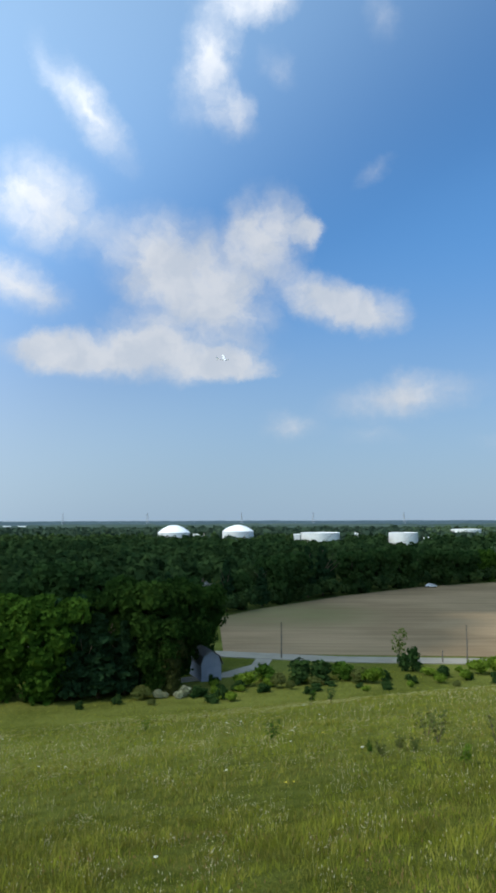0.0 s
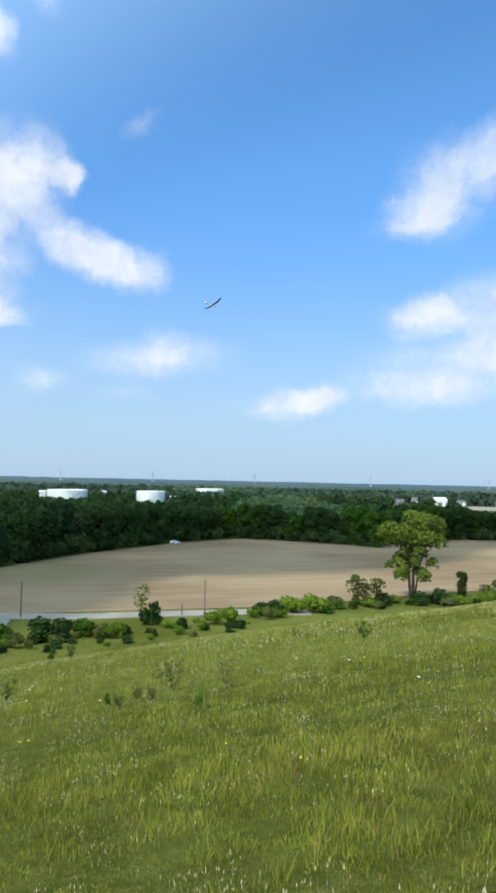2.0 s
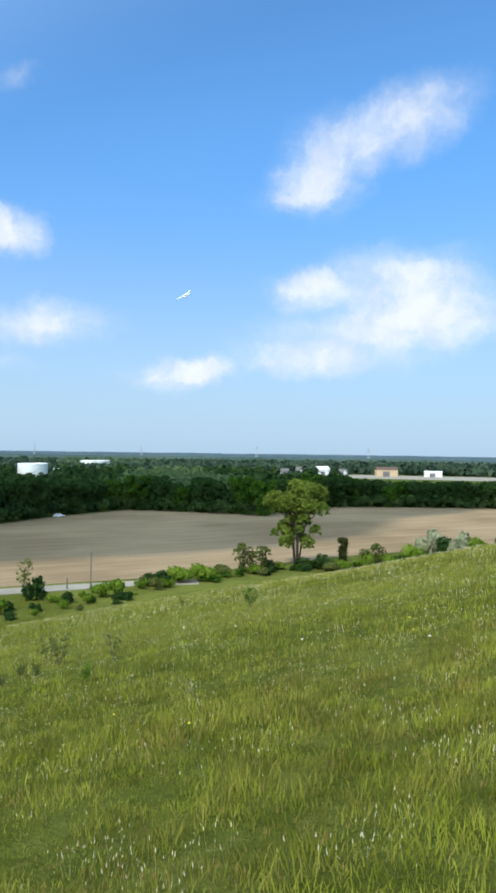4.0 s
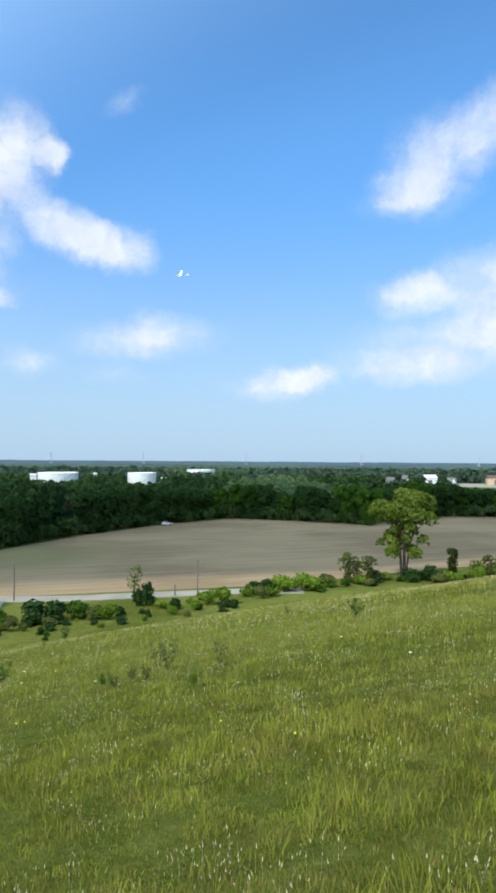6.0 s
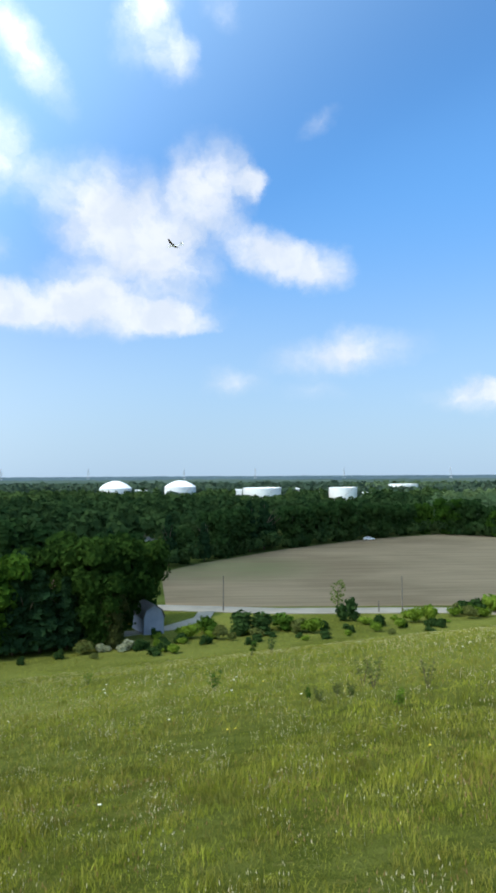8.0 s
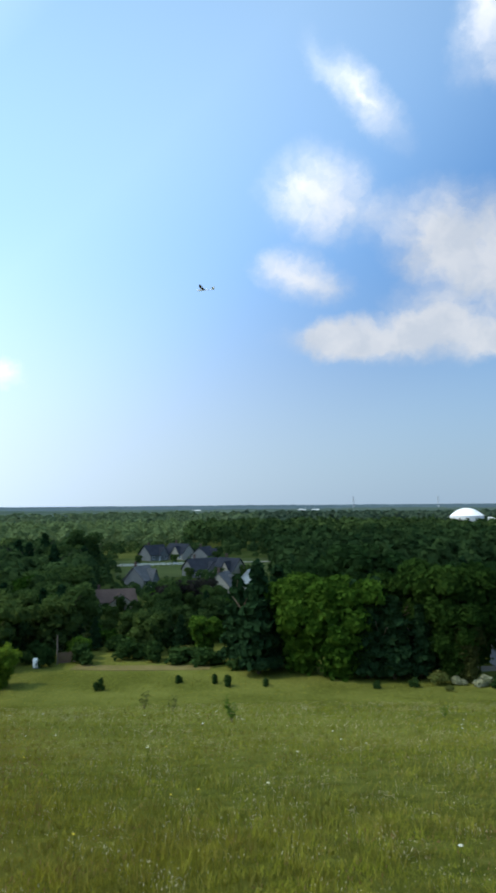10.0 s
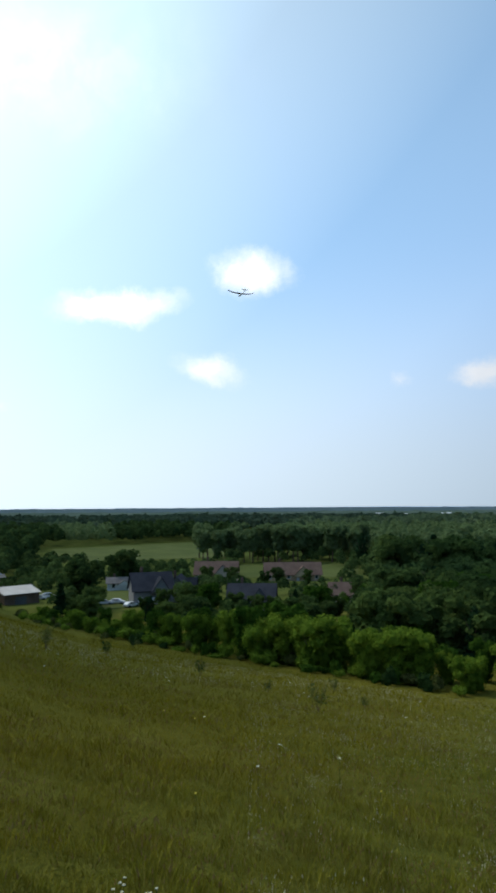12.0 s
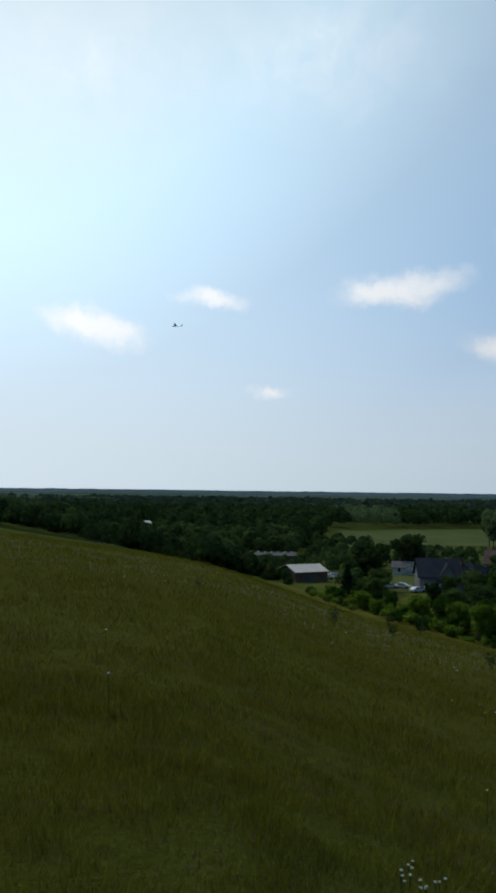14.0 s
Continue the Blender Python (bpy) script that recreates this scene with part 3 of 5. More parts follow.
# The lone tree and cedar beyond the slope's foot.
def spreading_tree(az, d, height):
    """Several leaning stems that carry a broad, flat-topped crown, thin in its lower half."""
    g = np.random.default_rng(303)
    ob = thing("tree", at(az, d), 20, height)
    for k, (a, lean, top, r) in enumerate(((0.3, 0.06, 0.84, 0.014), (2.9, 0.13, 0.80, 0.013), (4.3, 0.08, 0.74, 0.010), (5.9, 0.19, 0.72, 0.009))):
        out = Vector((math.cos(a), math.sin(a), 0))
        bm = bmesh.new()
        foot, fork, tip = out * 0.02 + Vector((0, 0, -0.02)), out * lean * 0.4 + Vector((0, 0, 0.34)), out * lean + Vector((0, 0, top))
        rod(bm, foot, fork, r * 1.25, r)
        rod(bm, fork, tip, r, r * 0.25)
        for q in range(9):
            s = fork.lerp(tip, g.uniform(0.0, 0.85))
            t = g.uniform(0, 6.28)
            rod(bm, s, s + Vector((math.cos(t) * 0.2, math.sin(t) * 0.2, g.uniform(0.1, 0.24))), r * 0.42, r * 0.08, 5)
        part("trunk", bm, M["bark"], ob)
    cs, rs = [], []
    for k in range(30):
        t, o = k * 2.4, 0.29 * math.sqrt((k + 0.5) / 30)
        r = g.uniform(0.085, 0.125)
        cs.append((o * math.cos(t), o * math.sin(t), 0.57 + 0.35 * g.uniform(0, 1) * (1 - 0.3 * (o / 0.31) ** 2)))
        rs.append((r, r, r * 0.8))
    for k in range(24):
        t, o = g.uniform(0, 6.28), g.uniform(0.08, 0.31)
        r = g.uniform(0.04, 0.075)
        cs.append((o * math.cos(t), o * math.sin(t), g.uniform(0.26, 0.60)))
        rs.append((r, r, r * 1.1))
    v, f = leaf_cloud(g, cs, rs, 9000, 0.0185, core=False)
    part("crown", pydata("crown", v, f, M["leaf_tree"]), None, ob)
    tagged(ob, "large spreading tree with several stems and fresh light green leaves", "tree")


spreading_tree(-33.0, 167, 21.0)
tree(("column", 0), -36.7, 163, 7.6, "small dark columnar cedar", girth=0.6)
for az, d, h in ((-28.7, 158, 6.6), (-30.3, 158, 6.0), (-29.4, 160, 4.5), (-39.4, 164, 5.6), (-38.4, 163, 4.6)):
    tree(("shrub", 0), az, d, h, "sparse olive shrub with thin branches", girth=0.9)
tree(("wispy", 0), -11.7, 139, 6.6, "thin young tree with pale new leaves", girth=0.8)

# The bright hedgerow trees along the slope's foot.
rng = random.Random(5)
for i in range(40):
    t = i / 39
    az = 41.5 + 36 * t
    d = np.interp(az, [41, 44.5, 54.6, 62.2, 68.2, 77.6], [110, 106, 112, 122, 135, 168]) + rng.uniform(0, 7)
    h = np.interp(az, [41, 45, 55, 62, 68, 78], [5.0, 6.2, 7.6, 7.0, 5.6, 3.0]) * rng.uniform(0.68, 1.2)
    # every fourth tree takes a darker green to imitate shaded gaps
    shade = i % 4 == 2
    tree(("midhedge" if shade else "hedge", i % 3), az + rng.uniform(-0.5, 0.5), d + 2 * shade, h * (1.12 if shade else 1.0),
         "bushy hedgerow tree in darker green that imitates a shaded gap" if shade else "bushy bright green hedgerow tree", "hedgerow", rng.uniform(0.62, 1.05), name="hedgerow_tree")

rng = random.Random(91)
for i in range(46):
    az = 46 + 33 * i / 45 + rng.uniform(-0.6, 0.6)
    d = float(np.interp(az, [41, 44.5, 54.6, 62.2, 68.2, 77.6], [110, 106, 112, 122, 135, 168])) + rng.uniform(-6, 3)
    bush(rng.choice((0, 1, 1, 2, 3)), az, d, rng.uniform(1.0, 3.2), rng.uniform(2.0, 4.6), "wild bush in front of the hedgerow", "hedgerow bushes")

for kind, az, d, h, w in (
        (0, -4.0, 121, 4.1, 7.6), (0, -5.6, 122, 3.9, 7.0), (3, -7.4, 124, 3.2, 6.6), (2, -8.6, 122, 2.9, 4.8), (0, -12.4, 132, 4.7, 5.3),
        (3, -1.2, 121, 3.4, 5.8), (1, 0.2, 118, 2.9, 4.8), (2, -2.4, 116, 2.9, 3.6), (1, -9.6, 121, 3.1, 4.8), (0, -15, 128, 2.3, 3.6),
) + (
        (1, -17.6, 132, 3.4, 5.0), (1, -18.8, 133, 3.8, 5.0), (1, -16.6, 126, 2.2, 3.4), (0, -22.0, 143, 3.2, 6), (1, -23.6, 145, 4.0, 7), (1, -25.4, 147, 4.2, 7),
        (2, -27.2, 152, 3.0, 5), (0, -30.8, 160, 3.0, 6), (0, -33.6, 162, 3.2, 7),
        (0, -35.2, 163, 4.0, 6), (1, -38.6, 162, 4.6, 5), (1, -40.4, 161, 3.0, 5), (1, -42.1, 158, 5.2, 6.0),
        (4, -43.2, 190, 9.0, 9.0), (0, -44.6, 185, 6.0, 8), (4, -45.6, 178, 8.0, 8), (1, -47, 170, 5, 7), (0, -49, 172, 6, 8)):
    lab = ("dense dark green bush", "fresh light green bush", "sparse olive brown shrub", "dense dark green bush", "pale blossoming shrub")[kind]
    bush(kind, az, d, h, w, lab + " beside the road" if az > -20 else lab + " in the row below the slope")
rng = random.Random(17)
for k in range(46):
    az = rng.uniform(-20, 3)
    d = float(np.interp(az, [-20, -12, -4, 3], [128, 122, 115, 111])) + rng.uniform(-7, 9)
    bush(rng.choice((0, 1, 1, 2, 0)), az, d, rng.uniform(0.8, 2.0), rng.uniform(1.6, 3.6), "low scrub bush at the foot of the slope")
for k in range(64):
    az = rng.uniform(-48, -20)
    d = float(np.interp(az, [-48, -38, -29, -20], [176, 166, 156, 138])) + rng.uniform(-5, 6)
    bush(rng.choice((0, 1, 2, 3, 3)), az, d, rng.uniform(1.2, 3.2), rng.uniform(2.5, 6.0), "low scrub bush in the row below the slope")
for kind, az, d, h, w in ((2, 8.3, 110, 2.4, 4.4), (4, 6.8, 111, 1.7, 3.0), (4, 5.2, 111, 2.0, 4.0), (0, 3.8, 111, 1.9, 4.0), (0, 2.2, 108, 2.4, 2.2),
                          (0, 10.2, 108, 1.7, 2.0), (2, 7.6, 106, 1.2, 1.8), (0, 34.6, 107, 2.1, 2.1), (0, 24.6, 107, 2.0, 2.2), (0, 25.6, 109, 1.7, 1.6),
                          ) + (
                          (0, 28.4, 110, 1.4, 1.8), (0, 21.6, 107, 1.4, 1.8), (0, 13.0, 106, 1.5, 1.6), (0, 38.5, 126, 4.2, 4.5), (0, 35.8, 126, 4.0, 6.0),
                          (0, 32, 128, 4, 8), (0, 28.5, 124, 3.0, 8), (0, 26, 122, 3.2, 8), (0, 23.6, 118, 2.6, 6), (2, 79.2, 176, 2.4, 4), (0, 81, 195, 2.4, 5),
                          (0, 82.6, 200, 2.2, 6), (0, 84.4, 215, 2.6, 5), (2, 77.6, 168, 2.2, 3), (2, 76.4, 160, 1.6, 2.4), (2, 73, 140, 1.8, 2.4), (2, 70.5, 130, 1.3, 2.0)):
    lab = ("dark green bush", "", "sparse olive brown shrub", "", "pale blossoming shrub")[kind]
    bush(kind, az, d, h, w, lab + " at the meadow's lower edge", "bushes along the meadow's edge")


# bright low bushes where the hedgerow runs out below the barn
rng = random.Random(83)
for k in range(26):
    az = 67 + 11 * (k + rng.random()) / 26
    d = float(np.interp(az, [62.2, 68.2, 77.6], [122, 135, 168])) + rng.uniform(-2, 10)
    bush(1 if k % 4 else 3, az, d, rng.uniform(2.2, 4.2), rng.uniform(3.5, 6.5), "low bright green bush below the barn", "hedgerow bushes")

# the dark belt of shrubs between the meadow and the gardens
rng = random.Random(77)
for k in range(44):
    az = 21.0 + 20.5 * (k + rng.random()) / 44
    d = rng.uniform(126, 146)
    kind = rng.choice((0, 0, 0, 3, 2, 4) if k % 5 == 0 else (0, 0, 3))
    bush(kind, az, d, rng.uniform(2.2, 4.6), rng.uniform(3.6, 7.0), ("dark green garden shrub", "", "sparse olive brown shrub", "dark green garden shrub", "pale blossoming shrub")[kind] + " below the gardens", "shrub belt below the gardens")

rng = random.Random(71)
for k in range(60):
    az = 81.5 + 25 * k / 59 + rng.uniform(-0.3, 0.3)
    d = 106 / math.cos(radians(az - 24.5)) * 1.03 + rng.uniform(2, 14)
    bush(rng.choice((0, 0, 2, 3)), az, d, rng.uniform(3.0, 6.0), rng.uniform(5, 9), "dark scrub bush just below the crest", "scrub below the crest")


# Houses: bearing, distance, turn, width, depth, wall height, roof height, wall, roof, label
HOUSES = [
    (30.4, 345, 38, 11, 9, 3.2, 3.2, "siding_grey", "roof_blue", "blue-grey house with a steep shingled roof"),
    (28.4, 350, -42, 12, 9, 3.2, 3.4, "siding_beige", "roof_blue", "beige house with a blue-grey roof"),
    (26.4, 335, 62, 10, 9, 3.0, 3.0, "siding_grey", "roof_blue", "dark grey house with a hipped roof line"),
    (26.6, 268, 28, 12, 9, 2.8, 3.0, "siding_grey", "roof_blue", "low grey house with a broad blue-grey roof"),
    (24.4, 262, -38, 9, 8, 3.0, 3.2, "siding_beige", "roof_blue", "small beige house with a blue-grey roof"),
    (22.7, 226, 75, 7, 6, 3.0, 2.6, "siding_white", "white_roof", "white gabled house catching the sun"),
    (24.9, 212, 70, 8, 7, 3.0, 3.0, "siding_beige", "roof_grey", "beige house with a grey gable"),
    (31.4, 232, 60, 9, 7, 3.4, 3.0, "siding_grey", "roof_grey", "grey two-storey house among trees"),
    (33.8, 190, 8, 12, 8, 2.4, 2.0, "siding_beige", "roof_brown", "low ranch house with a brown-grey roof"),
    (41.8, 215, 15, 12, 8, 2.4, 2.0, "siding_grey", "roof_grey", "low grey-roofed house between dark trees"),
    ]
HOUSES += [
    (58.2, 262, 4, 20, 10, 2.4, 3.0, "siding_tan", "roof_brown", "long low house with a reddish brown roof"),
    (64.2, 260, -6, 15, 10, 2.8, 3.2, "siding_beige", "roof_brown", "house with a broad grey-brown roof"),
    (69.4, 203, 10, 11, 9, 4.2, 3.4, "siding_grey", "roof_blue", "blue-grey two-storey house with gables"),
    (67.2, 207, 80, 8, 8, 3.4, 3.0, "siding_grey", "roof_blue", "blue-grey gabled wing beside the large house"),
    (61.4, 188, -5, 12, 9, 2.6, 3.2, "siding_grey", "roof_blue", "house with a dark slate-blue roof"),
    (53.6, 205, 6, 12, 8, 2.4, 2.2, "siding_beige", "roof_brown", "low brown-roofed house sunk in trees"),
    (71.8, 238, 0, 8, 6, 2.4, 1.2, "siding_white", "roof_grey", "white garage beside a lawn"),
    ]
HOUSES += [
    (3.4, 250, 80, 4.5, 5, 2.8, 1.8, "siding_white", "roof_grey", "small white farmhouse half hidden by trees"),
    (-31.9, 830, 5, 11, 8, 3.6, 3.0, "siding_grey", "roof_grey", "far grey house between woods"),
    (-33.2, 880, 12, 10, 8, 4.2, 3.4, "siding_white", "roof_grey", "far white house between woods"),
    (-34.9, 800, -8, 10, 8, 3.8, 3.0, "siding_white", "white_roof", "far white house with a pale roof"),
    (-36.6, 820, 10, 9, 8, 3.8, 3.2, "siding_white", "roof_grey", "far white house between woods"),
    (93.0, 460, 5, 16, 9, 3.0, 2.0, "siding_white", "white_roof", "white-roofed building above the far trees"),
    (95.6, 330, 20, 9, 7, 3.0, 2.4, "siding_grey", "roof_blue", "grey house at the end of the slope"),
    (90.4, 300, -10, 9, 7, 3.0, 2.2, "siding_grey", "roof_grey", "grey house just below the crest")]
HOUSE_PLACES = [(h[0], h[1], h[3]) for h in HOUSES] + [(79.8, 214, 13), (82.3, 266, 17)]


def house(az, d, turn, w, dep, wall_h, roof_h, wall_m, roof_m, label):
    roof_h *= 1.25
    x, y, z = at(az, d)
    ob = new("house")
    ob.matrix_basis = pose(x, y, z - 0.1, 0, 0, az + turn)
    bm = bmesh.new()
    hw, hd = w / 2, dep / 2
    pts = [(-hd, 0), (hd, 0), (hd, wall_h), (0, wall_h + roof_h), (-hd, wall_h)]
    a = [bm.verts.new((-hw, p, q)) for p, q in pts]
    b = [bm.verts.new((hw, p, q)) for p, q in pts]
    bm.faces.new(a[::-1])
    bm.faces.new(b)
    for i in range(5):
        bm.faces.new((a[i], a[(i + 1) % 5], b[(i + 1) % 5], b[i]))
    bmesh.ops.recalc_face_normals(bm, faces=bm.faces)
    part("wall", bm, M[wall_m], ob)
    over, th = 0.5, 0.18
    for s in (1, -1):
        bm = bmesh.new()
        run = hd + over
        drop = roof_h / hd * run
        quad = [(-hw - over, 0, wall_h + roof_h + 0.03), (hw + over, 0, wall_h + roof_h + 0.03),
                (hw + over, s * run, wall_h + roof_h - drop + 0.03), (-hw - over, s * run, wall_h + roof_h - drop + 0.03)]
        low = [bm.verts.new(q) for q in quad]
        top = [bm.verts.new((q[0], q[1], q[2] + th)) for q in quad]
        bm.faces.new(low)
        bm.faces.new(top[::-1])
        for i in range(4):
            bm.faces.new((low[i], top[i], top[(i + 1) % 4], low[(i + 1) % 4]))
        bmesh.ops.recalc_face_normals(bm, faces=bm.faces)
        part("roof", bm, M[roof_m], ob)
    if roof_m != "white_roof":
        gw = min(3.2, w * 0.22)
        g = part("gable", gable_mesh(gw, 1.2, roof_h * 0.85), M[wall_m], ob)
        g.location = (hw * 0.35, -hd - 0.9, wall_h - 0.3)
        for s in (1, -1):
            r = part("roof", slab_mesh(gw + 0.5, 1.2, roof_h * 0.85, s), M[roof_m], g)
        bm = bmesh.new()
        box(bm, -0.35, -0.35, 0, 0.35, 0.35, roof_h * 0.55 + 1.0, 0.04)
        c = part("chimney", bm, M["roof_brown"], ob)
        c.location = (-hw * 0.45, 0.8, wall_h + roof_h * 0.6)
    count = max(2, int(w / 3))
    for k in range(count):
        px = -hw + w * (k + 0.5) / count
        bm = bmesh.new()
        for q in ((-0.6, -0.45), (0.45, 0.6)):
            box(bm, q[0], -0.06, 0, q[1], 0.06, 1.3)
        box(bm, -0.6, -0.06, -0.12, 0.6, 0.08, 0.06)
        box(bm, -0.6, -0.06, 1.22, 0.6, 0.06, 1.38)
        if k == count // 2:
            bm.free()
            bm = bmesh.new()
            box(bm, -0.5, -0.05, 0, 0.5, 0.05, 2.05, 0.02)
            dr = part("door", bm, M["siding_white"], ob)
            dr.location = (px, -hd - 0.02, 0.15)
            continue
        wn = part("window", bm, M["siding_white"], ob)
        wn.location = (px, -hd - 0.02, 0.95)
        bm = bmesh.new()
        box(bm, -0.46, -0.02, 0.05, 0.46, 0.03, 1.24)
        part("pane", bm, M["glass"], wn)
    return tagged(ob, label, "house", "houses in the valley")


def gable_mesh(hw, dep, h):
    bm = bmesh.new()
    pts = [(-hw, -0.6), (hw, -0.6), (hw, 0), (0, h), (-hw, 0)]
    a = [bm.verts.new((p, 0, q)) for p, q in pts]
    b = [bm.verts.new((p, dep + 1.4, q)) for p, q in pts]
    bm.faces.new(a)
    bm.faces.new(b[::-1])
    for i in range(5):
        bm.faces.new((a[i], b[i], b[(i + 1) % 5], a[(i + 1) % 5]))
    bmesh.ops.recalc_face_normals(bm, faces=bm.faces)
    return bm


def slab_mesh(hw, dep, h, s):
    bm = bmesh.new()
    hw0 = hw - 0.5
    drop = h / hw0 * hw
    q = [(0, -0.3, h + 0.02), (s * hw, -0.3, h - drop + 0.02), (s * hw, dep + 2.2, h - drop + 0.02), (0, dep + 2.2, h + 0.02)]
    low = [bm.verts.new(p) for p in q]
    top = [bm.verts.new((p[0], p[1], p[2] + 0.15)) for p in q]
    bm.faces.new(low)
    bm.faces.new(top[::-1])
    for i in range(4):
        bm.faces.new((low[i], top[i], top[(i + 1) % 4], low[(i + 1) % 4]))
    bmesh.ops.recalc_face_normals(bm, faces=bm.faces)
    return bm


for h in HOUSES:
    house(*h)


def low_building(name, az, d, turn, w, dep, h, rise, wall_m, roof_m, label, cat):
    """A long plain farm or trade building with a low roof."""
    x, y, z = at(az, d)
    ob = new(name)
    ob.matrix_basis = pose(x, y, z - 0.1, 0, 0, az + turn)
    bm = bmesh.new()
    box(bm, -w / 2, -dep / 2, 0, w / 2, dep / 2, h, 0.03)
    part("wall", bm, M[wall_m], ob)
    for s in (1, -1):
        bm = bmesh.new()
        q = [(-w / 2 - 0.4, 0, h + rise), (w / 2 + 0.4, 0, h + rise), (w / 2 + 0.4, s * (dep / 2 + 0.5), h - 0.05), (-w / 2 - 0.4, s * (dep / 2 + 0.5), h - 0.05)]
        low = [bm.verts.new(p) for p in q]
        top = [bm.verts.new((p[0], p[1], p[2] + 0.16)) for p in q]
        bm.faces.new(low)
        bm.faces.new(top[::-1])
        for i in range(4):
            bm.faces.new((low[i], top[i], top[(i + 1) % 4], low[(i + 1) % 4]))
        bmesh.ops.recalc_face_normals(bm, faces=bm.faces)
        part("roof", bm, M[roof_m], ob)
    bm = bmesh.new()
    box(bm, -w * 0.2, -dep / 2 - 0.08, 0, w * 0.12, -dep / 2 - 0.02, h * 0.75)
    part("door", bm, M["roof_grey"], ob)
    return tagged(ob, label, cat)


low_building("barn", 79.8, 214, 28, 10.5, 11, 3.0, 1.6, "barn_wall", "barn_roof", "brown pole barn with a pale metal roof", "barn")
long_b = low_building("low_building", 82.3, 266, 6, 17, 8, 2.6, 0.8, "barn_wall", "roof_grey", "long low brown building with roof lights", "building")
for k in range(7):
    bm = bmesh.new()
    box(bm, -0.35, -0.35, 0, 0.35, 0.35, 0.45, 0.05)
    v = part("roof_vent", bm, M["white_roof"], long_b, "bright white roof vent")
    v.location = (-7.5 + 2.5 * k, 0, 3.45)
low_building("trade_building", -40.0, 835, 10, 24, 14, 8, 3, "siding_tan", "roof_brown", "tan building beyond the far woods", "building")
low_building("trade_building", -43.6, 850, 0, 20, 12, 6, 1, "siding_white", "white_roof", "pale building beyond the far woods", "building")
low_building("trade_building", -34.9, 760, 20, 14, 12, 9, 3, "siding_white", "white_roof", "white building among the far woods", "building")
low_building("trade_building", 3.9, 600, 0, 9, 8, 13, 1, "siding_white", "white_roof", "small white plant building beside a tank", "building")
for az, d in ((51.2, 1250), (49.5, 1180), (47.8, 1200), (46.2, 1260), (17.5, 1500), (18.6, 1550), (27, 1500)):
    low_building("trade_building", az, d, 0, 15, 12, 11.2, 1, "siding_white", "white_roof", "long white building far across the woods", "building")


# The grey shed at the grove's edge.
def grey_shed():
    x, y, z = at(2.9, 122)
    ob = new("shed")
    ob.matrix_basis = pose(x, y, z - 0.1, 0, 0, 2.9 + 18)
    prof = [(-1.75, 0), (1.75, 0), (1.75, 2.9), (1.35, 4.1), (0, 5.0), (-1.35, 4.1), (-1.75, 2.9)]
    bm = bmesh.new()
    a = [bm.verts.new((p, 0, q)) for p, q in prof]
    b = [bm.verts.new((p, 7.0, q)) for p, q in prof]
    bm.faces.new(a)
    bm.faces.new(b[::-1])
    for i in range(7):
        bm.faces.new((a[i], b[i], b[(i + 1) % 7], a[(i + 1) % 7]))
    bmesh.ops.recalc_face_normals(bm, faces=bm.faces)
    part("wall", bm, M["shed_grey"], ob)
    for s in (1, -1):
        bm = bmesh.new()
        line = [(0, 5.03), (s * 1.42, 4.14), (s * 1.95, 2.75)]
        for (p, q), (p2, q2) in zip(line, line[1:]):
            v = [bm.verts.new(c) for c in ((p, -0.35, q), (p2, -0.35, q2), (p2, 7.3, q2), (p, 7.3, q),
                                           (p, -0.35, q + 0.12), (p2, -0.35, q2 + 0.12), (p2, 7.3, q2 + 0.12), (p, 7.3, q + 0.12))]
            for f in ((0, 1, 2, 3), (7, 6, 5, 4), (0, 4, 5, 1), (1, 5, 6, 2), (2, 6, 7, 3), (3, 7, 4, 0)):
                bm.faces.new([v[i] for i in f])
        bmesh.ops.recalc_face_normals(bm, faces=bm.faces)
        part("roof", bm, M["roof_grey"], ob)
    bm = bmesh.new()
    box(bm, -0.9, -0.08, 0, 0.9, -0.02, 2.2, 0.02)
    part("door", bm, M["shed_grey"], ob)
    tagged(ob, "narrow grey shed with a gambrel roof beside dark trees", "shed")


grey_shed()


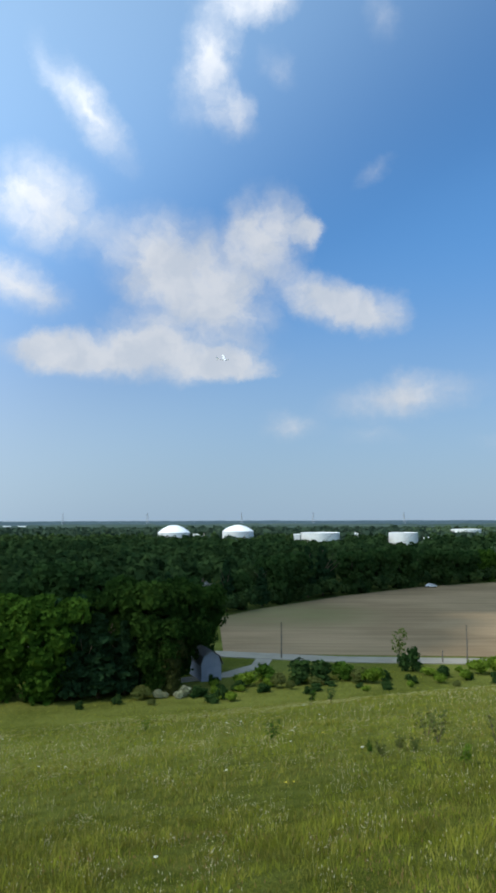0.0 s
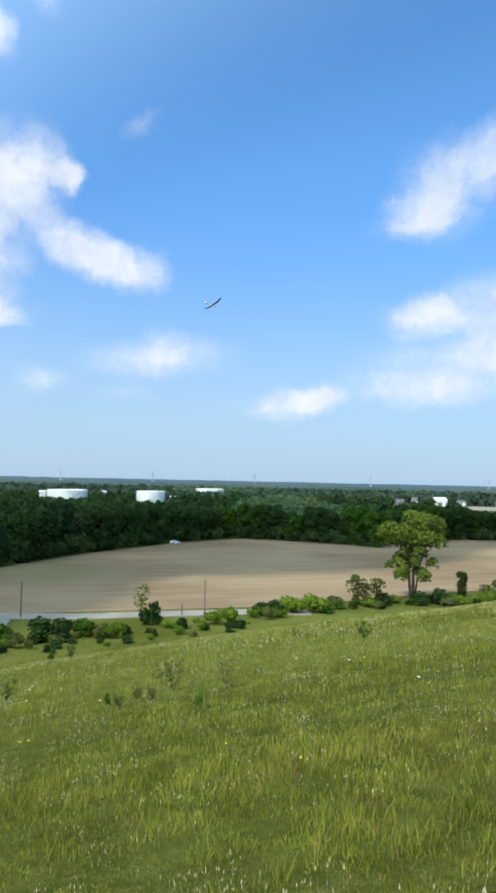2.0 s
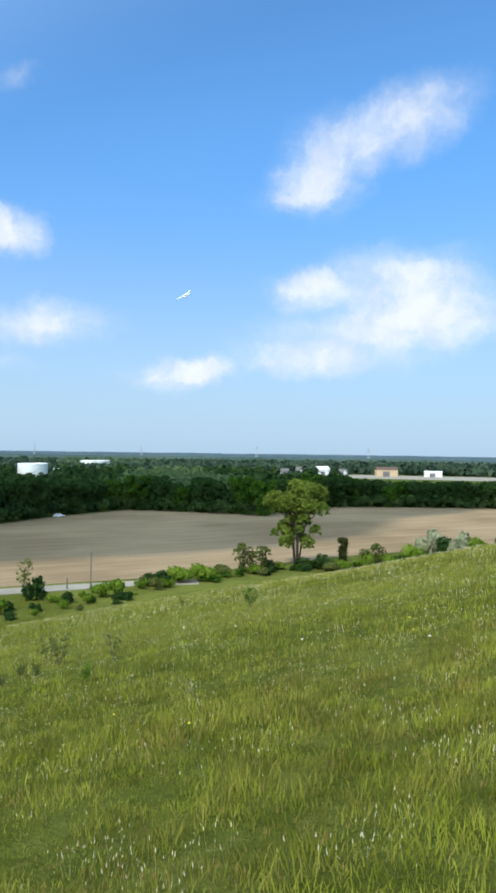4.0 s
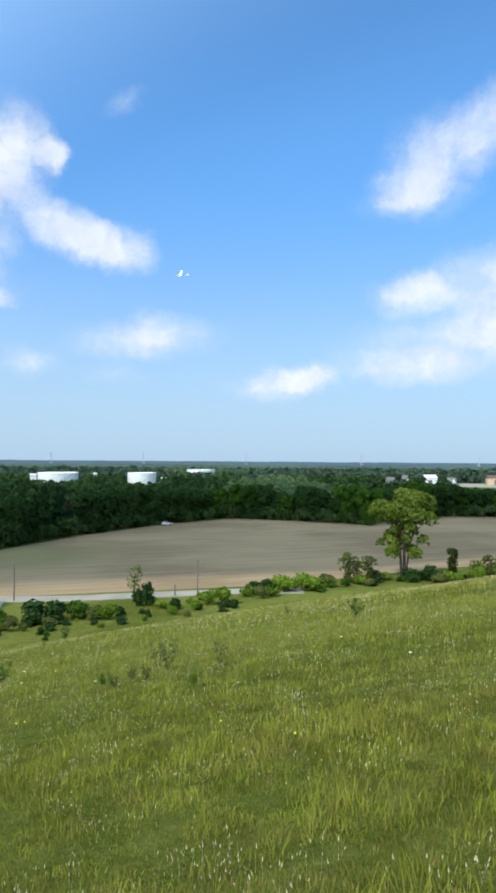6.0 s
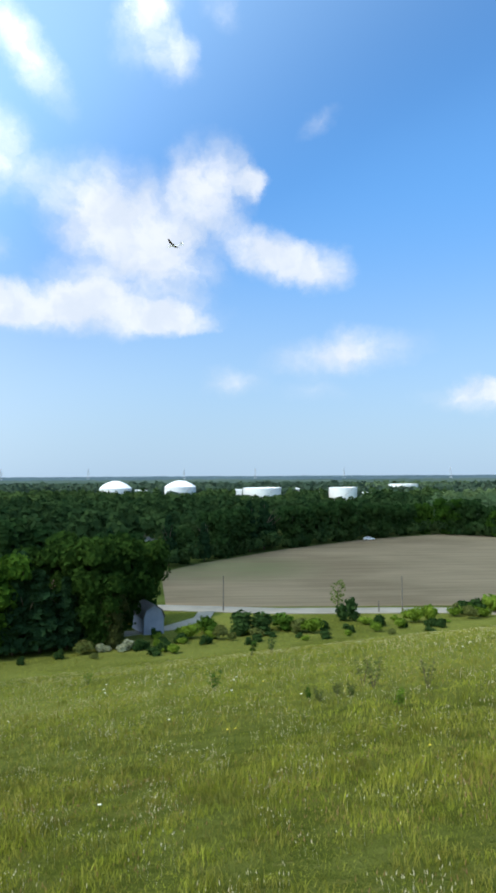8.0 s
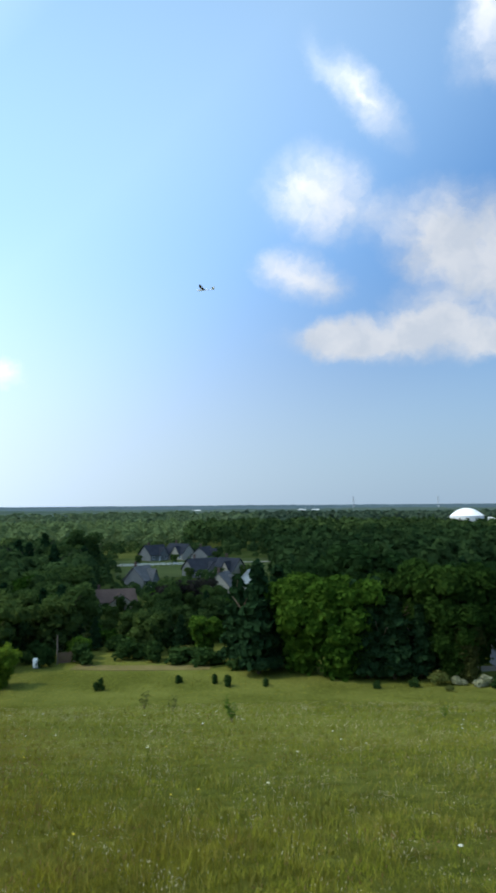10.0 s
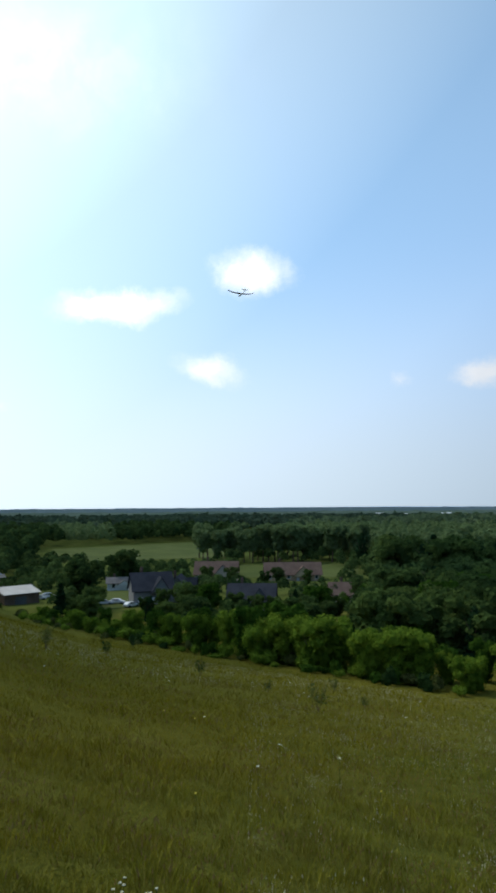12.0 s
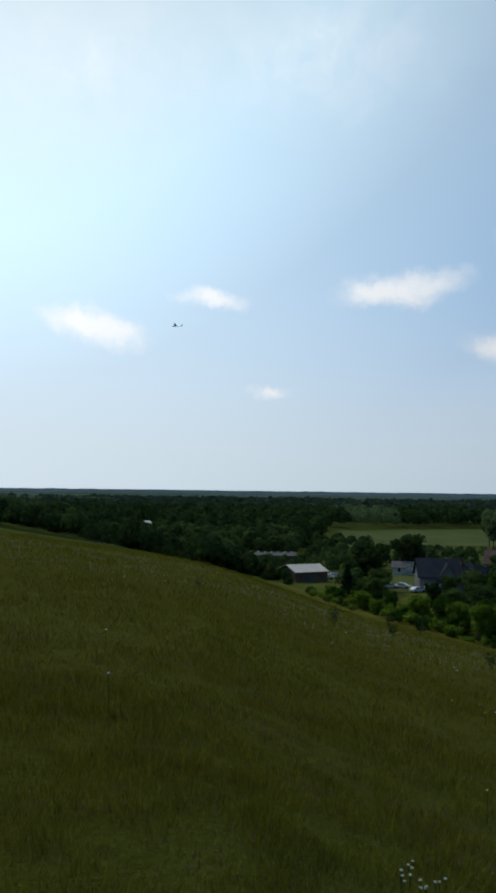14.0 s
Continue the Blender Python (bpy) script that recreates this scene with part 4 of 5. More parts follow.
# ---- oil tanks ----
def tank(az, d, dia, h, dome, label):
    ob = thing("storage_tank", at(az, d), az)
    r = dia / 2
    steps = [(0.0, 0.0), (r, 0.0)]
    for k in range(1, 7):
        steps += [(r, h * k / 6 - 0.06), (r + 0.03, h * k / 6)]
    part("shell", lathe(steps + [(r, h)], 64), M["white"], ob)
    if dome:
        arc = [(r * (1 - q), h + dome * (1 - (1 - q) ** 2)) for q in np.linspace(0, 1, 12)]
        arc[-1] = (0.0, h + dome)
        part("roof", lathe([(r + 0.25, h - 0.1), (r + 0.25, h + 0.1)] + arc, 64), M["white"], ob, "white domed roof")
    else:
        part("roof", lathe([(r - 0.3, h - 1.0), (0.0, h - 0.6)], 64), M["white"], ob, "shallow floating roof")
        part("rim", lathe([(r + 0.05, h - 0.5), (r + 0.35, h - 0.5), (r + 0.35, h - 0.3), (r + 0.05, h - 0.3)], 64), M["white"], ob, "wind girder")
    bm = bmesh.new()
    for k in range(24):
        a0, a1 = -2.2 + k * 0.06, -2.2 + (k + 1) * 0.06
        z0, z1 = h * k / 24, h * (k + 1) / 24
        rod(bm, ((r + 0.5) * math.cos(a0), (r + 0.5) * math.sin(a0), z0), ((r + 0.5) * math.cos(a1), (r + 0.5) * math.sin(a1), z1), 0.12, 0.12, 5)
        rod(bm, ((r + 0.9) * math.cos(a0), (r + 0.9) * math.sin(a0), z0 + 1), ((r + 0.9) * math.cos(a1), (r + 0.9) * math.sin(a1), z1 + 1), 0.06, 0.06, 5)
    part("stair", bm, M["steel"], ob)
    tagged(ob, label, "tank", "white oil tanks")


TANKS = [(5.9, 640, 28, 14.6, 6.4, 0.98), (0.8, 640, 28, 15.4, 5.6, 0.78), (-5.75, 617, 33, 14.6, 0, 0.66), (-12.2, 617, 24, 14.6, 0, 0.54), (-16.9, 940, 37, 12.5, 0, 0.7)]
for az, d, dia, h, dome, clear in TANKS:
    tank(az, d, dia, h, dome, "white domed oil tank above the treetops" if dome else "white cylindrical oil tank above the treetops")
for az, d, w, h in ((-3.9, 600, 5, 13, ), (-10.3, 590, 6, 11.5), (-14.1, 590, 7, 10.5), (-8.6, 600, 3, 14)):
    low_building("plant_building", az, d, 0, w, 6, h, 0.8, "siding_white", "white_roof", "small pale plant building beside the tanks", "building")


def pylon(az, d, h):
    ob = thing("pylon", at(az, d), az)
    for sx, sy in ((1, 1), (1, -1), (-1, 1), (-1, -1)):
        part("leg", rod(bmesh.new(), (sx * 3.5, sy * 3.5, 0), (sx * 0.5, sy * 0.5, h), 0.8, 0.5, 5), M["steel"], ob)
    for k in range(3):
        part("arm", rod(bmesh.new(), (-5 + k, 0, h * (0.7 + 0.12 * k)), (5 - k, 0, h * (0.7 + 0.12 * k)), 0.25, 0.25, 5), M["steel"], ob)
    bm = bmesh.new()
    for k in range(6):
        z0, z1 = h * k / 6, h * (k + 1) / 6
        w0, w1 = 3.5 - 3.0 * k / 6, 3.5 - 3.0 * (k + 1) / 6
        for s in (1, -1):
            rod(bm, (-w0 * s, -w0, z0), (w1 * s, -w1, z1), 0.15, 0.15, 4)
    part("lattice", bm, M["steel"], ob)
    tagged(ob, "thin grey steel power pylon on the horizon", "pylon", "power line pylons")


for az in (14.5, 8.0, 0.5, -5.2, -12.3, -20.5, -29.7, -38.6):
    pylon(az, 2300, 44)


def utility_pole(az, d, h, arm, label):
    ob = thing("utility_pole", at(az, d, -0.1), az)
    part("post", rod(bmesh.new(), (0, 0, 0), (0, 0, h), 0.15, 0.11, 10), M["pole"], ob)
    if arm:
        bm = bmesh.new()
        box(bm, -0.9, -0.06, h - 0.75, 0.9, 0.06, h - 0.6, 0.01)
        part("crossarm", bm, M["pole"], ob)
        for x in (-0.8, 0, 0.8):
            i = part("insulator", lathe([(0, 0), (0.05, 0), (0.07, 0.06), (0.04, 0.14), (0, 0.15)], 10), M["white"], ob)
            i.location = (x, 0, h - 0.6 if x else h)
    tagged(ob, label, "pole")


utility_pole(-16.7, 141, 7.2, False, "slim weathered wooden utility pole beside the road")
utility_pole(-2.6, 141, 7.0, False, "pale weathered utility pole beside the road")
utility_pole(-14.9, 141, 2.4, False, "short wooden post beside the road")
utility_pole(37.7, 127, 5.0, False, "slim wooden post behind the bushes")


# ---- parked cars ----
def parked_car(az, d, turn, label):
    ob = thing("car", at(az, d), az + turn)
    bm = bmesh.new()
    prof = [(-2.2, 0.35), (2.2, 0.35), (2.25, 0.8), (1.2, 0.95), (0.55, 1.45), (-1.1, 1.5), (-1.9, 1.0), (-2.25, 0.9)]
    a = [bm.verts.new((p, -0.85, q)) for p, q in prof]
    b = [bm.verts.new((p, 0.85, q)) for p, q in prof]
    bm.faces.new(a)
    bm.faces.new(b[::-1])
    for i in range(len(prof)):
        j = (i + 1) % len(prof)
        bm.faces.new((a[i], b[i], b[j], a[j]))
    bmesh.ops.recalc_face_normals(bm, faces=bm.faces)
    bmesh.ops.bevel(bm, geom=list(bm.edges), offset=0.08, segments=2, affect="EDGES")
    part("body", bm, M["car_paint"], ob)
    for s in (1, -1):
        bm = bmesh.new()
        box(bm, -1.2, s * 0.83 - 0.02, 1.0, 0.75, s * 0.83 + 0.03, 1.36, 0.01)
        part("window", bm, M["glass"], ob)
        for x in (-1.35, 1.35):
            w = part("wheel", rod(bmesh.new(), (x, s * 0.72, 0.33), (x, s * 0.92, 0.33), 0.33, 0.33, 16), M["rubber"], ob)
    tagged(ob, label, "car", "parked cars")


for az, d, tr in ((73.0, 202, 10), (72.0, 203, -15), (70.9, 196, 40), (77.9, 218, 5), (77.2, 222, 5)):
    parked_car(az, d, tr, "white parked car beside the houses")


def board_fence():
    ob = thing("board_fence", at(37.0, 128), 37 + 8)
    for k in range(12):
        bm = bmesh.new()
        box(bm, -1.5 + 0.25 * k, -0.015, -0.1, -1.5 + 0.25 * k + 0.235, 0.015, 1.75 + 0.04 * (k % 3), 0.006)
        part("board", bm, M["barn_wall"], ob)
    for h in (0.4, 1.4):
        bm = bmesh.new()
        box(bm, -1.5, 0.017, h, 1.5, 0.06, h + 0.09, 0.005)
        part("rail", bm, M["barn_wall"], ob)
    tagged(ob, "short brown board fence between garden bushes", "fence")


board_fence()
parked_car(-14.2, 290, 20, "white vehicle parked at the wood's edge")


def drum():
    ob = thing("propane_tank", at(39.25, 125.5), 60)
    part("vessel", lathe([(0, 0), (0.4, 0.05), (0.55, 0.3), (0.55, 1.3), (0.4, 1.55), (0, 1.6)], 20), M["white"], ob)
    bm = bmesh.new()
    box(bm, -0.5, -0.5, -0.1, 0.5, 0.5, 0.06, 0.02)
    part("base", bm, M["asphalt"], ob)
    tagged(ob, "small white rounded tank beside a bush", "tank")


drum()


def fence(a0, d0, a1, d1):
    p, q = Vector(at(a0, d0)), Vector(at(a1, d1))
    ob = new("fence")
    ob.location = p
    n = 12
    for k in range(n + 1):
        c = (q - p) * k / n
        bm = bmesh.new()
        box(bm, c.x - 0.07, c.y - 0.07, -0.2, c.x + 0.07, c.y + 0.07, 1.3)
        part("post", bm, M["siding_white"], ob)
    for h in (0.5, 0.85, 1.2):
        part("rail", rod(bmesh.new(), (0, 0, h), (q.x - p.x, q.y - p.y, h), 0.07, 0.07, 5), M["siding_white"], ob)
    tagged(ob, "long white rail fence before the far houses", "fence")


fence(33.0, 312, 28.0, 316)

# ---- woods ----
EDGE_AZ = [-70, -60, -45, -36, -33, -30, -25, -18.9, -13.9, -7.4, -0.2, 2.5, 5, 20, 22, 36, 37, 52, 53, 62, 63.5, 67, 78, 79, 110, 125]
EDGE_D = [400, 385, 369, 355, 330, 297, 312, 323, 295, 255, 216, 200, 180, 175, 385, 385, 345, 340, 332, 345, 540, 520, 462, 300, 330, 400]


def wood_edge(az):
    return float(np.interp(az, EDGE_AZ, EDGE_D))


def hides(az, d, h, w):
    """True where a tree would stand in front of a house, tank or lawn that the place leaves open to the slope."""
    top = (27 - h) / d
    for ha, hd, hw in HOUSE_PLACES:
        # some houses stand deep among their trees
        if hd in (215, 205) or 52 < az < 67 and int(az * 97 + d * 13) % 3 == 0 and d < hd - 7:
            continue
        if d < hd + 6 and abs(az - ha) < math.degrees(hw * 0.5 / hd + w * 0.8 / d):
            if top < (27 - 3.4) / hd or d > hd - 5:
                return True
    for ta, td, dia, th, dome, clear in TANKS:
        if d < td + dia and abs(az - ta) < math.degrees(dia * 0.5 / td + 5.0 / d) and top < (27 - th * clear) / td:
            return True
    for la, lb, d0, d1 in ((27.4, 33.2, 285, 335), (20.8, 24.4, 300, 340), (54.5, 62.5, 282, 328), (64.5, 74.5, 385, 500), (70.2, 73.2, 197, 232), (77, 81, 182, 216), (59, 63, 705, 800), (-50, -37, 790, 880)):
        if la < az < lb and d < d1 and top < 27 / d0:
            return True
    return False


rng = random.Random(21)
count = 0
az = -50.0
while az < 20 and count < 330:
    d0 = wood_edge(az)
    for row in range(1):
        d = d0 + 4 + row * 11 + rng.uniform(-3, 3)
        a = az + rng.uniform(-0.5, 0.5)
        dark = -14 < a < 2
        key = rng.choice(["pine", "broad", "broad"] if dark else ["broad", "broad", "broad", "light"] if a < -14 else ["broad", "pine", "broad"])
        h = rng.uniform(13, 17.5) * (1.05 if key == "pine" else 1.0) * (0.8 if row == 0 and rng.random() < 0.35 else 1.0)
        if hides(a, d, h, 3):
            h *= 0.8
            if hides(a, d, h, 3):
                continue
        lab = {"pine": "dark pine in the wood's edge", "broad": "broad-leaved tree in the wood's edge", "light": "fresh green tree in the wood's edge"}[key]
        tree((key, rng.randrange(3)), a, d, h, lab, "trees along the field", rng.uniform(0.85, 1.15))
        count += 1
    az += math.degrees(4.3 / d0)

# low growth that closes the foot of the wood
rng = random.Random(52)
FOOT = []
az = -50.0
while az < 21:
    d0 = wood_edge(az)
    FOOT.append((az + rng.uniform(-0.2, 0.2), d0 + rng.uniform(-3.5, 3), rng.uniform(3.0, 8.0)))
    az += math.degrees(1.7 / d0)

# Trees between the houses: the nearest are single things, the rest one mass.
rng = random.Random(33)
GARDEN = []
for _ in range(5200):
    a = rng.uniform(20.5, 108)
    lo = float(np.interp(a, [21, 30, 37, 40, 46, 55, 62, 68, 77, 82, 90, 100, 108], [128, 130, 140, 130, 124, 130, 142, 158, 184, 205, 215, 250, 320]))
    d = rng.uniform(lo, max(wood_edge(a), lo) + 20 if a < 62 or a > 78 else 352)
    village = a < 35.5 or 51.5 < a < 80
    if village and rng.random() < (0.12 if d < 195 else 0.5):
        continue
    h = rng.uniform(3.5, 8.5) if village else rng.uniform(7, 13)
    if hides(a, d, h, 4.5):
        h = rng.uniform(2.0, 5)
        if hides(a, d, h, 2.5):
            continue
    gap = 3.1 if village else 2.2
    if any(abs(a - q[0]) < math.degrees(gap / d) and abs(d - q[1]) < gap * 1.7 for q in GARDEN):
        continue
    GARDEN.append((a, d, h))
GARDEN.sort(key=lambda q: q[1])
GARDEN_WORDS = {"pine": "dark conifer among the houses", "round": "rounded green garden tree", "light": "fresh green garden tree", "dusky": "dusky purple-leaved garden tree"}
for a, d, h in GARDEN[:200]:
    key = rng.choice(["round"] * 9 + ["pine", "pine", "light"])
    tree((key, rng.randrange(3)), a, d, h, GARDEN_WORDS[key], "trees among the houses", rng.uniform(0.85, 1.3) if key != "pine" else 1.1, name="conifer" if key == "pine" else "tree")
for a, d, h, key in ((36.4, 150, 11.3, "round"), (74.7, 197, 13.2, "round"), (71.5, 244, 12.6, "round"), (52.7, 312, 15.2, "pine"), (38, 230, 15, "pine"), (45.5, 232, 14, "pine"),
                     (48, 240, 14.5, "pine"), (43, 238, 13, "round"), (75.6, 200, 9, "round"), (29.6, 176, 7.4, "dusky"), (27.8, 180, 8.0, "dusky"), (26.2, 186, 7.6, "dusky")):
    tree((key, 0), a, d, h, GARDEN_WORDS[key] if key == "dusky" else "tall dark tree standing over the gardens", "trees among the houses", 1.15)
for a, d, h in ((57, 248, 5), (59.3, 250, 5.5), (60.4, 246, 4.6), (63, 246, 6), (65, 250, 6), (61, 178, 5), (62.6, 176, 6), (59.8, 180, 4.5), (68.4, 190, 5.5), (66, 192, 5), (69.9, 186, 4),
                (28.8, 322, 4.5), (25.4, 330, 5), (31.6, 326, 4), (27.6, 258, 4.2), (25.3, 254, 4.6), (23.2, 258, 5), (33.0, 184, 4), (35.4, 182, 5)):
    tree(("round", int(d) % 4), a, d, h, "rounded green tree close to a house", "trees among the houses", 1.0)
for k in range(30):
    a = rng.uniform(34.8, 50.5)
    tree(("pine", k % 3) if k % 3 else ("round", k % 4), a, rng.uniform(228, 300), rng.uniform(12, 17.5), "tall dark tree standing over the gardens", "trees among the houses", rng.uniform(0.9, 1.3))
for k in range(34):
    a = 52.6 + 13 * k / 33 + rng.uniform(-0.15, 0.15)
    tree(("slim", k % 3), a, 334 + rng.uniform(0, 40), rng.uniform(14.5, 18.5), "slender young poplar in a row", "poplar rows", name="poplar")


def wood_mass(name, seed, places, tmpl_n, size, mat, label):
    """Many far trees as one body of leaf clumps."""
    g = np.random.default_rng(seed)
    n = len(places)
    pos, hs, ws = places[:, :3], places[:, 3], places[:, 4]
    d = g.normal(size=(n, tmpl_n, 3))
    d /= np.linalg.norm(d, axis=2)[:, :, None]
    d[:, :, 2] = np.abs(d[:, :, 2]) * 1.25 - 0.35
    nrm = d + g.normal(size=d.shape) * 0.35
    nrm /= np.linalg.norm(nrm, axis=2)[:, :, None]
    t = np.cross(nrm, g.normal(size=d.shape))
    t /= np.linalg.norm(t, axis=2)[:, :, None]
    b = np.cross(nrm, t)
    sc = np.stack([ws, ws, hs * 0.42], 1)[:, None, :]
    c = pos[:, None, :] + np.array([0, 0, 1.0]) * (hs * 0.56)[:, None, None] + d * sc * g.uniform(0.8, 1.08, (n, tmpl_n, 1))
    s = (ws * size)[:, None, None] * g.uniform(0.7, 1.3, (n, tmpl_n, 1))
    tri = np.stack([c - t * s - b * s * 0.6, c + t * s - b * s * 0.6, c + b * s], 2).reshape(-1, 3)
    faces = np.arange(len(tri)).reshape(-1, 3)
    ob = part(name, pydata(name, tri, faces, mat), None)
    return tagged(ob, label, "woods", kind="stuff")


wood_mass("garden_trees", 9, np.array([(*at(a, d, -0.3), h, h * 0.34) for a, d, h in GARDEN[200:]]), 140, 0.22, M["garden_mass"], "dark green garden trees filling the gaps between the houses")


wood_mass("undergrowth", 19, np.array([(*at(a, d, -0.3), h, h * 0.36) for a, d, h in FOOT]), 90, 0.24, M["woods"], "dark undergrowth along the foot of the wood")


def scatter(seed, d0, d1, gap, hrange, wide, keep):
    """Places for far trees between two distances: x, y, z, height, half-width."""
    g = random.Random(seed)
    out = []
    d = d0
    while d < d1:
        step = gap / d
        a = radians(-53)
        while a < radians(110):
            aa, dd = a + g.uniform(-0.45, 0.45) * step, d + g.uniform(-0.45, 0.45) * gap
            deg = math.degrees(aa)
            h = g.uniform(*hrange)
            if dd > wood_edge(deg) + 12 and keep(deg, dd) and not hides(deg, dd, h, wide):
                x, y = -dd * math.sin(aa), dd * math.cos(aa)
                out.append((x, y, ground_z(x, y) - 0.3, h, wide * g.uniform(0.8, 1.2)))
            a += step
        d += gap
    return np.array(out)


def pale(a, d):
    """Where the lighter spring woods stand."""
    return noise.noise(Vector((a * 0.09, d * 0.002, 1.3))) + (0.35 if 22 < a < 66 else -0.42 if a > 66 else -0.30 if a < -14 and d < 620 else -0.45) > 0


wood_mass("woods", 1, scatter(1, 200, 620, 8.4, (9, 17), 4.0, lambda a, d: not pale(a, d)), 66, 0.30, M["woods"], "dense dark green broad-leaved woods")
wood_mass("woods", 2, scatter(2, 200, 620, 8.0, (8, 16), 3.2, lambda a, d: pale(a, d)), 60, 0.32, M["woods_light"], "lighter green spring woods")
wood_mass("woods", 3, scatter(3, 620, 1150, 16.0, (7, 15), 7.0, lambda a, d: not pale(a, d)), 30, 0.6, M["woods_haze"], "dark green woods far across the valley, greyed like haze")
wood_mass("woods", 4, scatter(4, 620, 1150, 16.0, (7, 15), 6.0, lambda a, d: pale(a, d)), 30, 0.6, M["woods_haze_light"], "light green woods far across the valley, greyed like haze")


def canopy(name, d0, d1, grow, high, mat, label):
    """The closed, lumpy roof of far woods as one sheet."""
    verts, faces = [], []
    cols = 420
    ds = [d0]
    while ds[-1] < d1:
        ds.append(ds[-1] * grow)
    for k, d in enumerate(ds):
        for i in range(cols):
            a = -62 + 186 * i / (cols - 1)
            x, y = -d * math.sin(radians(a)), d * math.cos(radians(a))
            h = high + 3.0 * noise.noise(Vector((x * 0.004, y * 0.004, 5.0))) + 3.2 * noise.noise(Vector((x * 0.03, y * 0.03, 9.0))) + 2.0 * noise.noise(Vector((x * 0.11, y * 0.11, 2.0)))
            if k == 0 or hides(a, d, h, 8):
                h = -1.0
            verts.append((x, y, ground_z(x, y) + h))
    for k in range(len(ds) - 1):
        for i in range(cols - 1):
            q = k * cols + i
            faces.append((q, q + cols, q + cols + 1, q + 1))
    tagged(part(name, pydata(name, verts, faces, mat, True), None), label, "woods", kind="stuff")


canopy("far_woods", 980, 1900, 1.012, 9.5, M["canopy"], "green woodland canopy far across the plain, greyed like haze")
canopy("distant_woods", 1850, 4700, 1.022, 9.0, M["canopy_haze"], "dark woods out to the horizon, tinted haze blue")


def far_ridge():
    """A low ridge that closes the horizon, its blue-green painted as haze."""
    verts, faces = [], []
    n = 240
    for i in range(n):
        a = 2 * math.pi * i / n
        top = 9 + 4 * noise.noise(Vector((math.cos(a) * 4, math.sin(a) * 4, 0.4))) + 2 * noise.noise(Vector((math.cos(a) * 25, math.sin(a) * 25, 2.4)))
        for r, z in ((4650, -1), (4780, top), (4880, -1)):
            verts.append((r * math.cos(a), r * math.sin(a), z))
    for i in range(n):
        j = (i + 1) % n
        for k in (0, 1):
            faces.append((i * 3 + k, j * 3 + k, j * 3 + k + 1, i * 3 + k + 1))
    tagged(part("backdrop", pydata("backdrop", verts, faces, M["haze_hills"], True), None), "low ridge on the horizon in painted haze blue-green", "hills", kind="structure")


far_ridge()


# ---- unseen clouds shading woods and field, plus two added to darken gardens and slope ----
def shading_cloud(name, centre, size, seed, height=900, lumps=18, mat="cloud"):
    g = np.random.default_rng(seed)
    bm = bmesh.new()
    for k in range(lumps):
        a, o = g.uniform(0, 6.28), 0.8 * math.sqrt(g.uniform(0, 1))
        m = Matrix.Translation((o * math.cos(a) * size[0], o * math.sin(a) * size[1], g.uniform(-15, 25))) @ Matrix.Diagonal((size[0] * 0.38, size[1] * 0.42, 35, 1))
        bmesh.ops.create_icosphere(bm, subdivisions=3, radius=1, matrix=m)
    for v in bm.verts:
        v.co += v.co.normalized() * 14 * noise.noise(v.co * 0.02)
    if mat == "thin_shade_cloud":
        bm.free()
        bm = bmesh.new()
        m = Matrix.Diagonal((size[0], size[1], 30, 1))
        bmesh.ops.create_icosphere(bm, subdivisions=5, radius=1, matrix=m)
        for v in bm.verts:
            v.co += Vector((v.co.x, v.co.y, 0)) * 0.3 * noise.noise(v.co * 0.02)
    for f in bm.faces:
        f.smooth = True
    s = sun_way()
    off = s * ((height) / s.z)
    ob = part(name, bm, M[mat])
    ob.location = (centre[0] + off.x, centre[1] + off.y, height)
    return tagged(ob, "white fair-weather cloud high overhead, unseen and added for its shade", "cloud")


M["cloud"] = flat_paint("white_cloud", (0.9, 0.9, 0.9), 1.0)


# half-clear body of the unseen cloud added to dim the slope
def thin_shade_cloud():
    m, n = material("thin_white_shade_cloud")
    white = n.add("ShaderNodeBsdfDiffuse", {0: (0.9, 0.9, 0.9, 1)}).outputs[0]
    gap = n.add("ShaderNodeBsdfTransparent").outputs[0]
    n.add("ShaderNodeOutputMaterial", {0: n.add("ShaderNodeMixShader", {0: 0.5, 1: white, 2: gap}).outputs[0]})
    return m


M["thin_shade_cloud"] = thin_shade_cloud()
WOOD_CLOUD = shading_cloud("cloud", (55, 380), (270, 150), 3, 900, 40)
# added out of view to darken the backlit gardens
TOWN_SHADE_CLOUD = shading_cloud("cloud", (-100, 215), (72, 62), 8, 820, 26)
FIELD_CLOUD = shading_cloud("cloud", (2, 176), (40, 44), 23, 880, 22)
# added out of view to dim the backlit grass of the slope
HILL_SHADE_CLOUD = shading_cloud("cloud", (-90, -20), (118, 66), 12, 860, 40, "thin_shade_cloud")


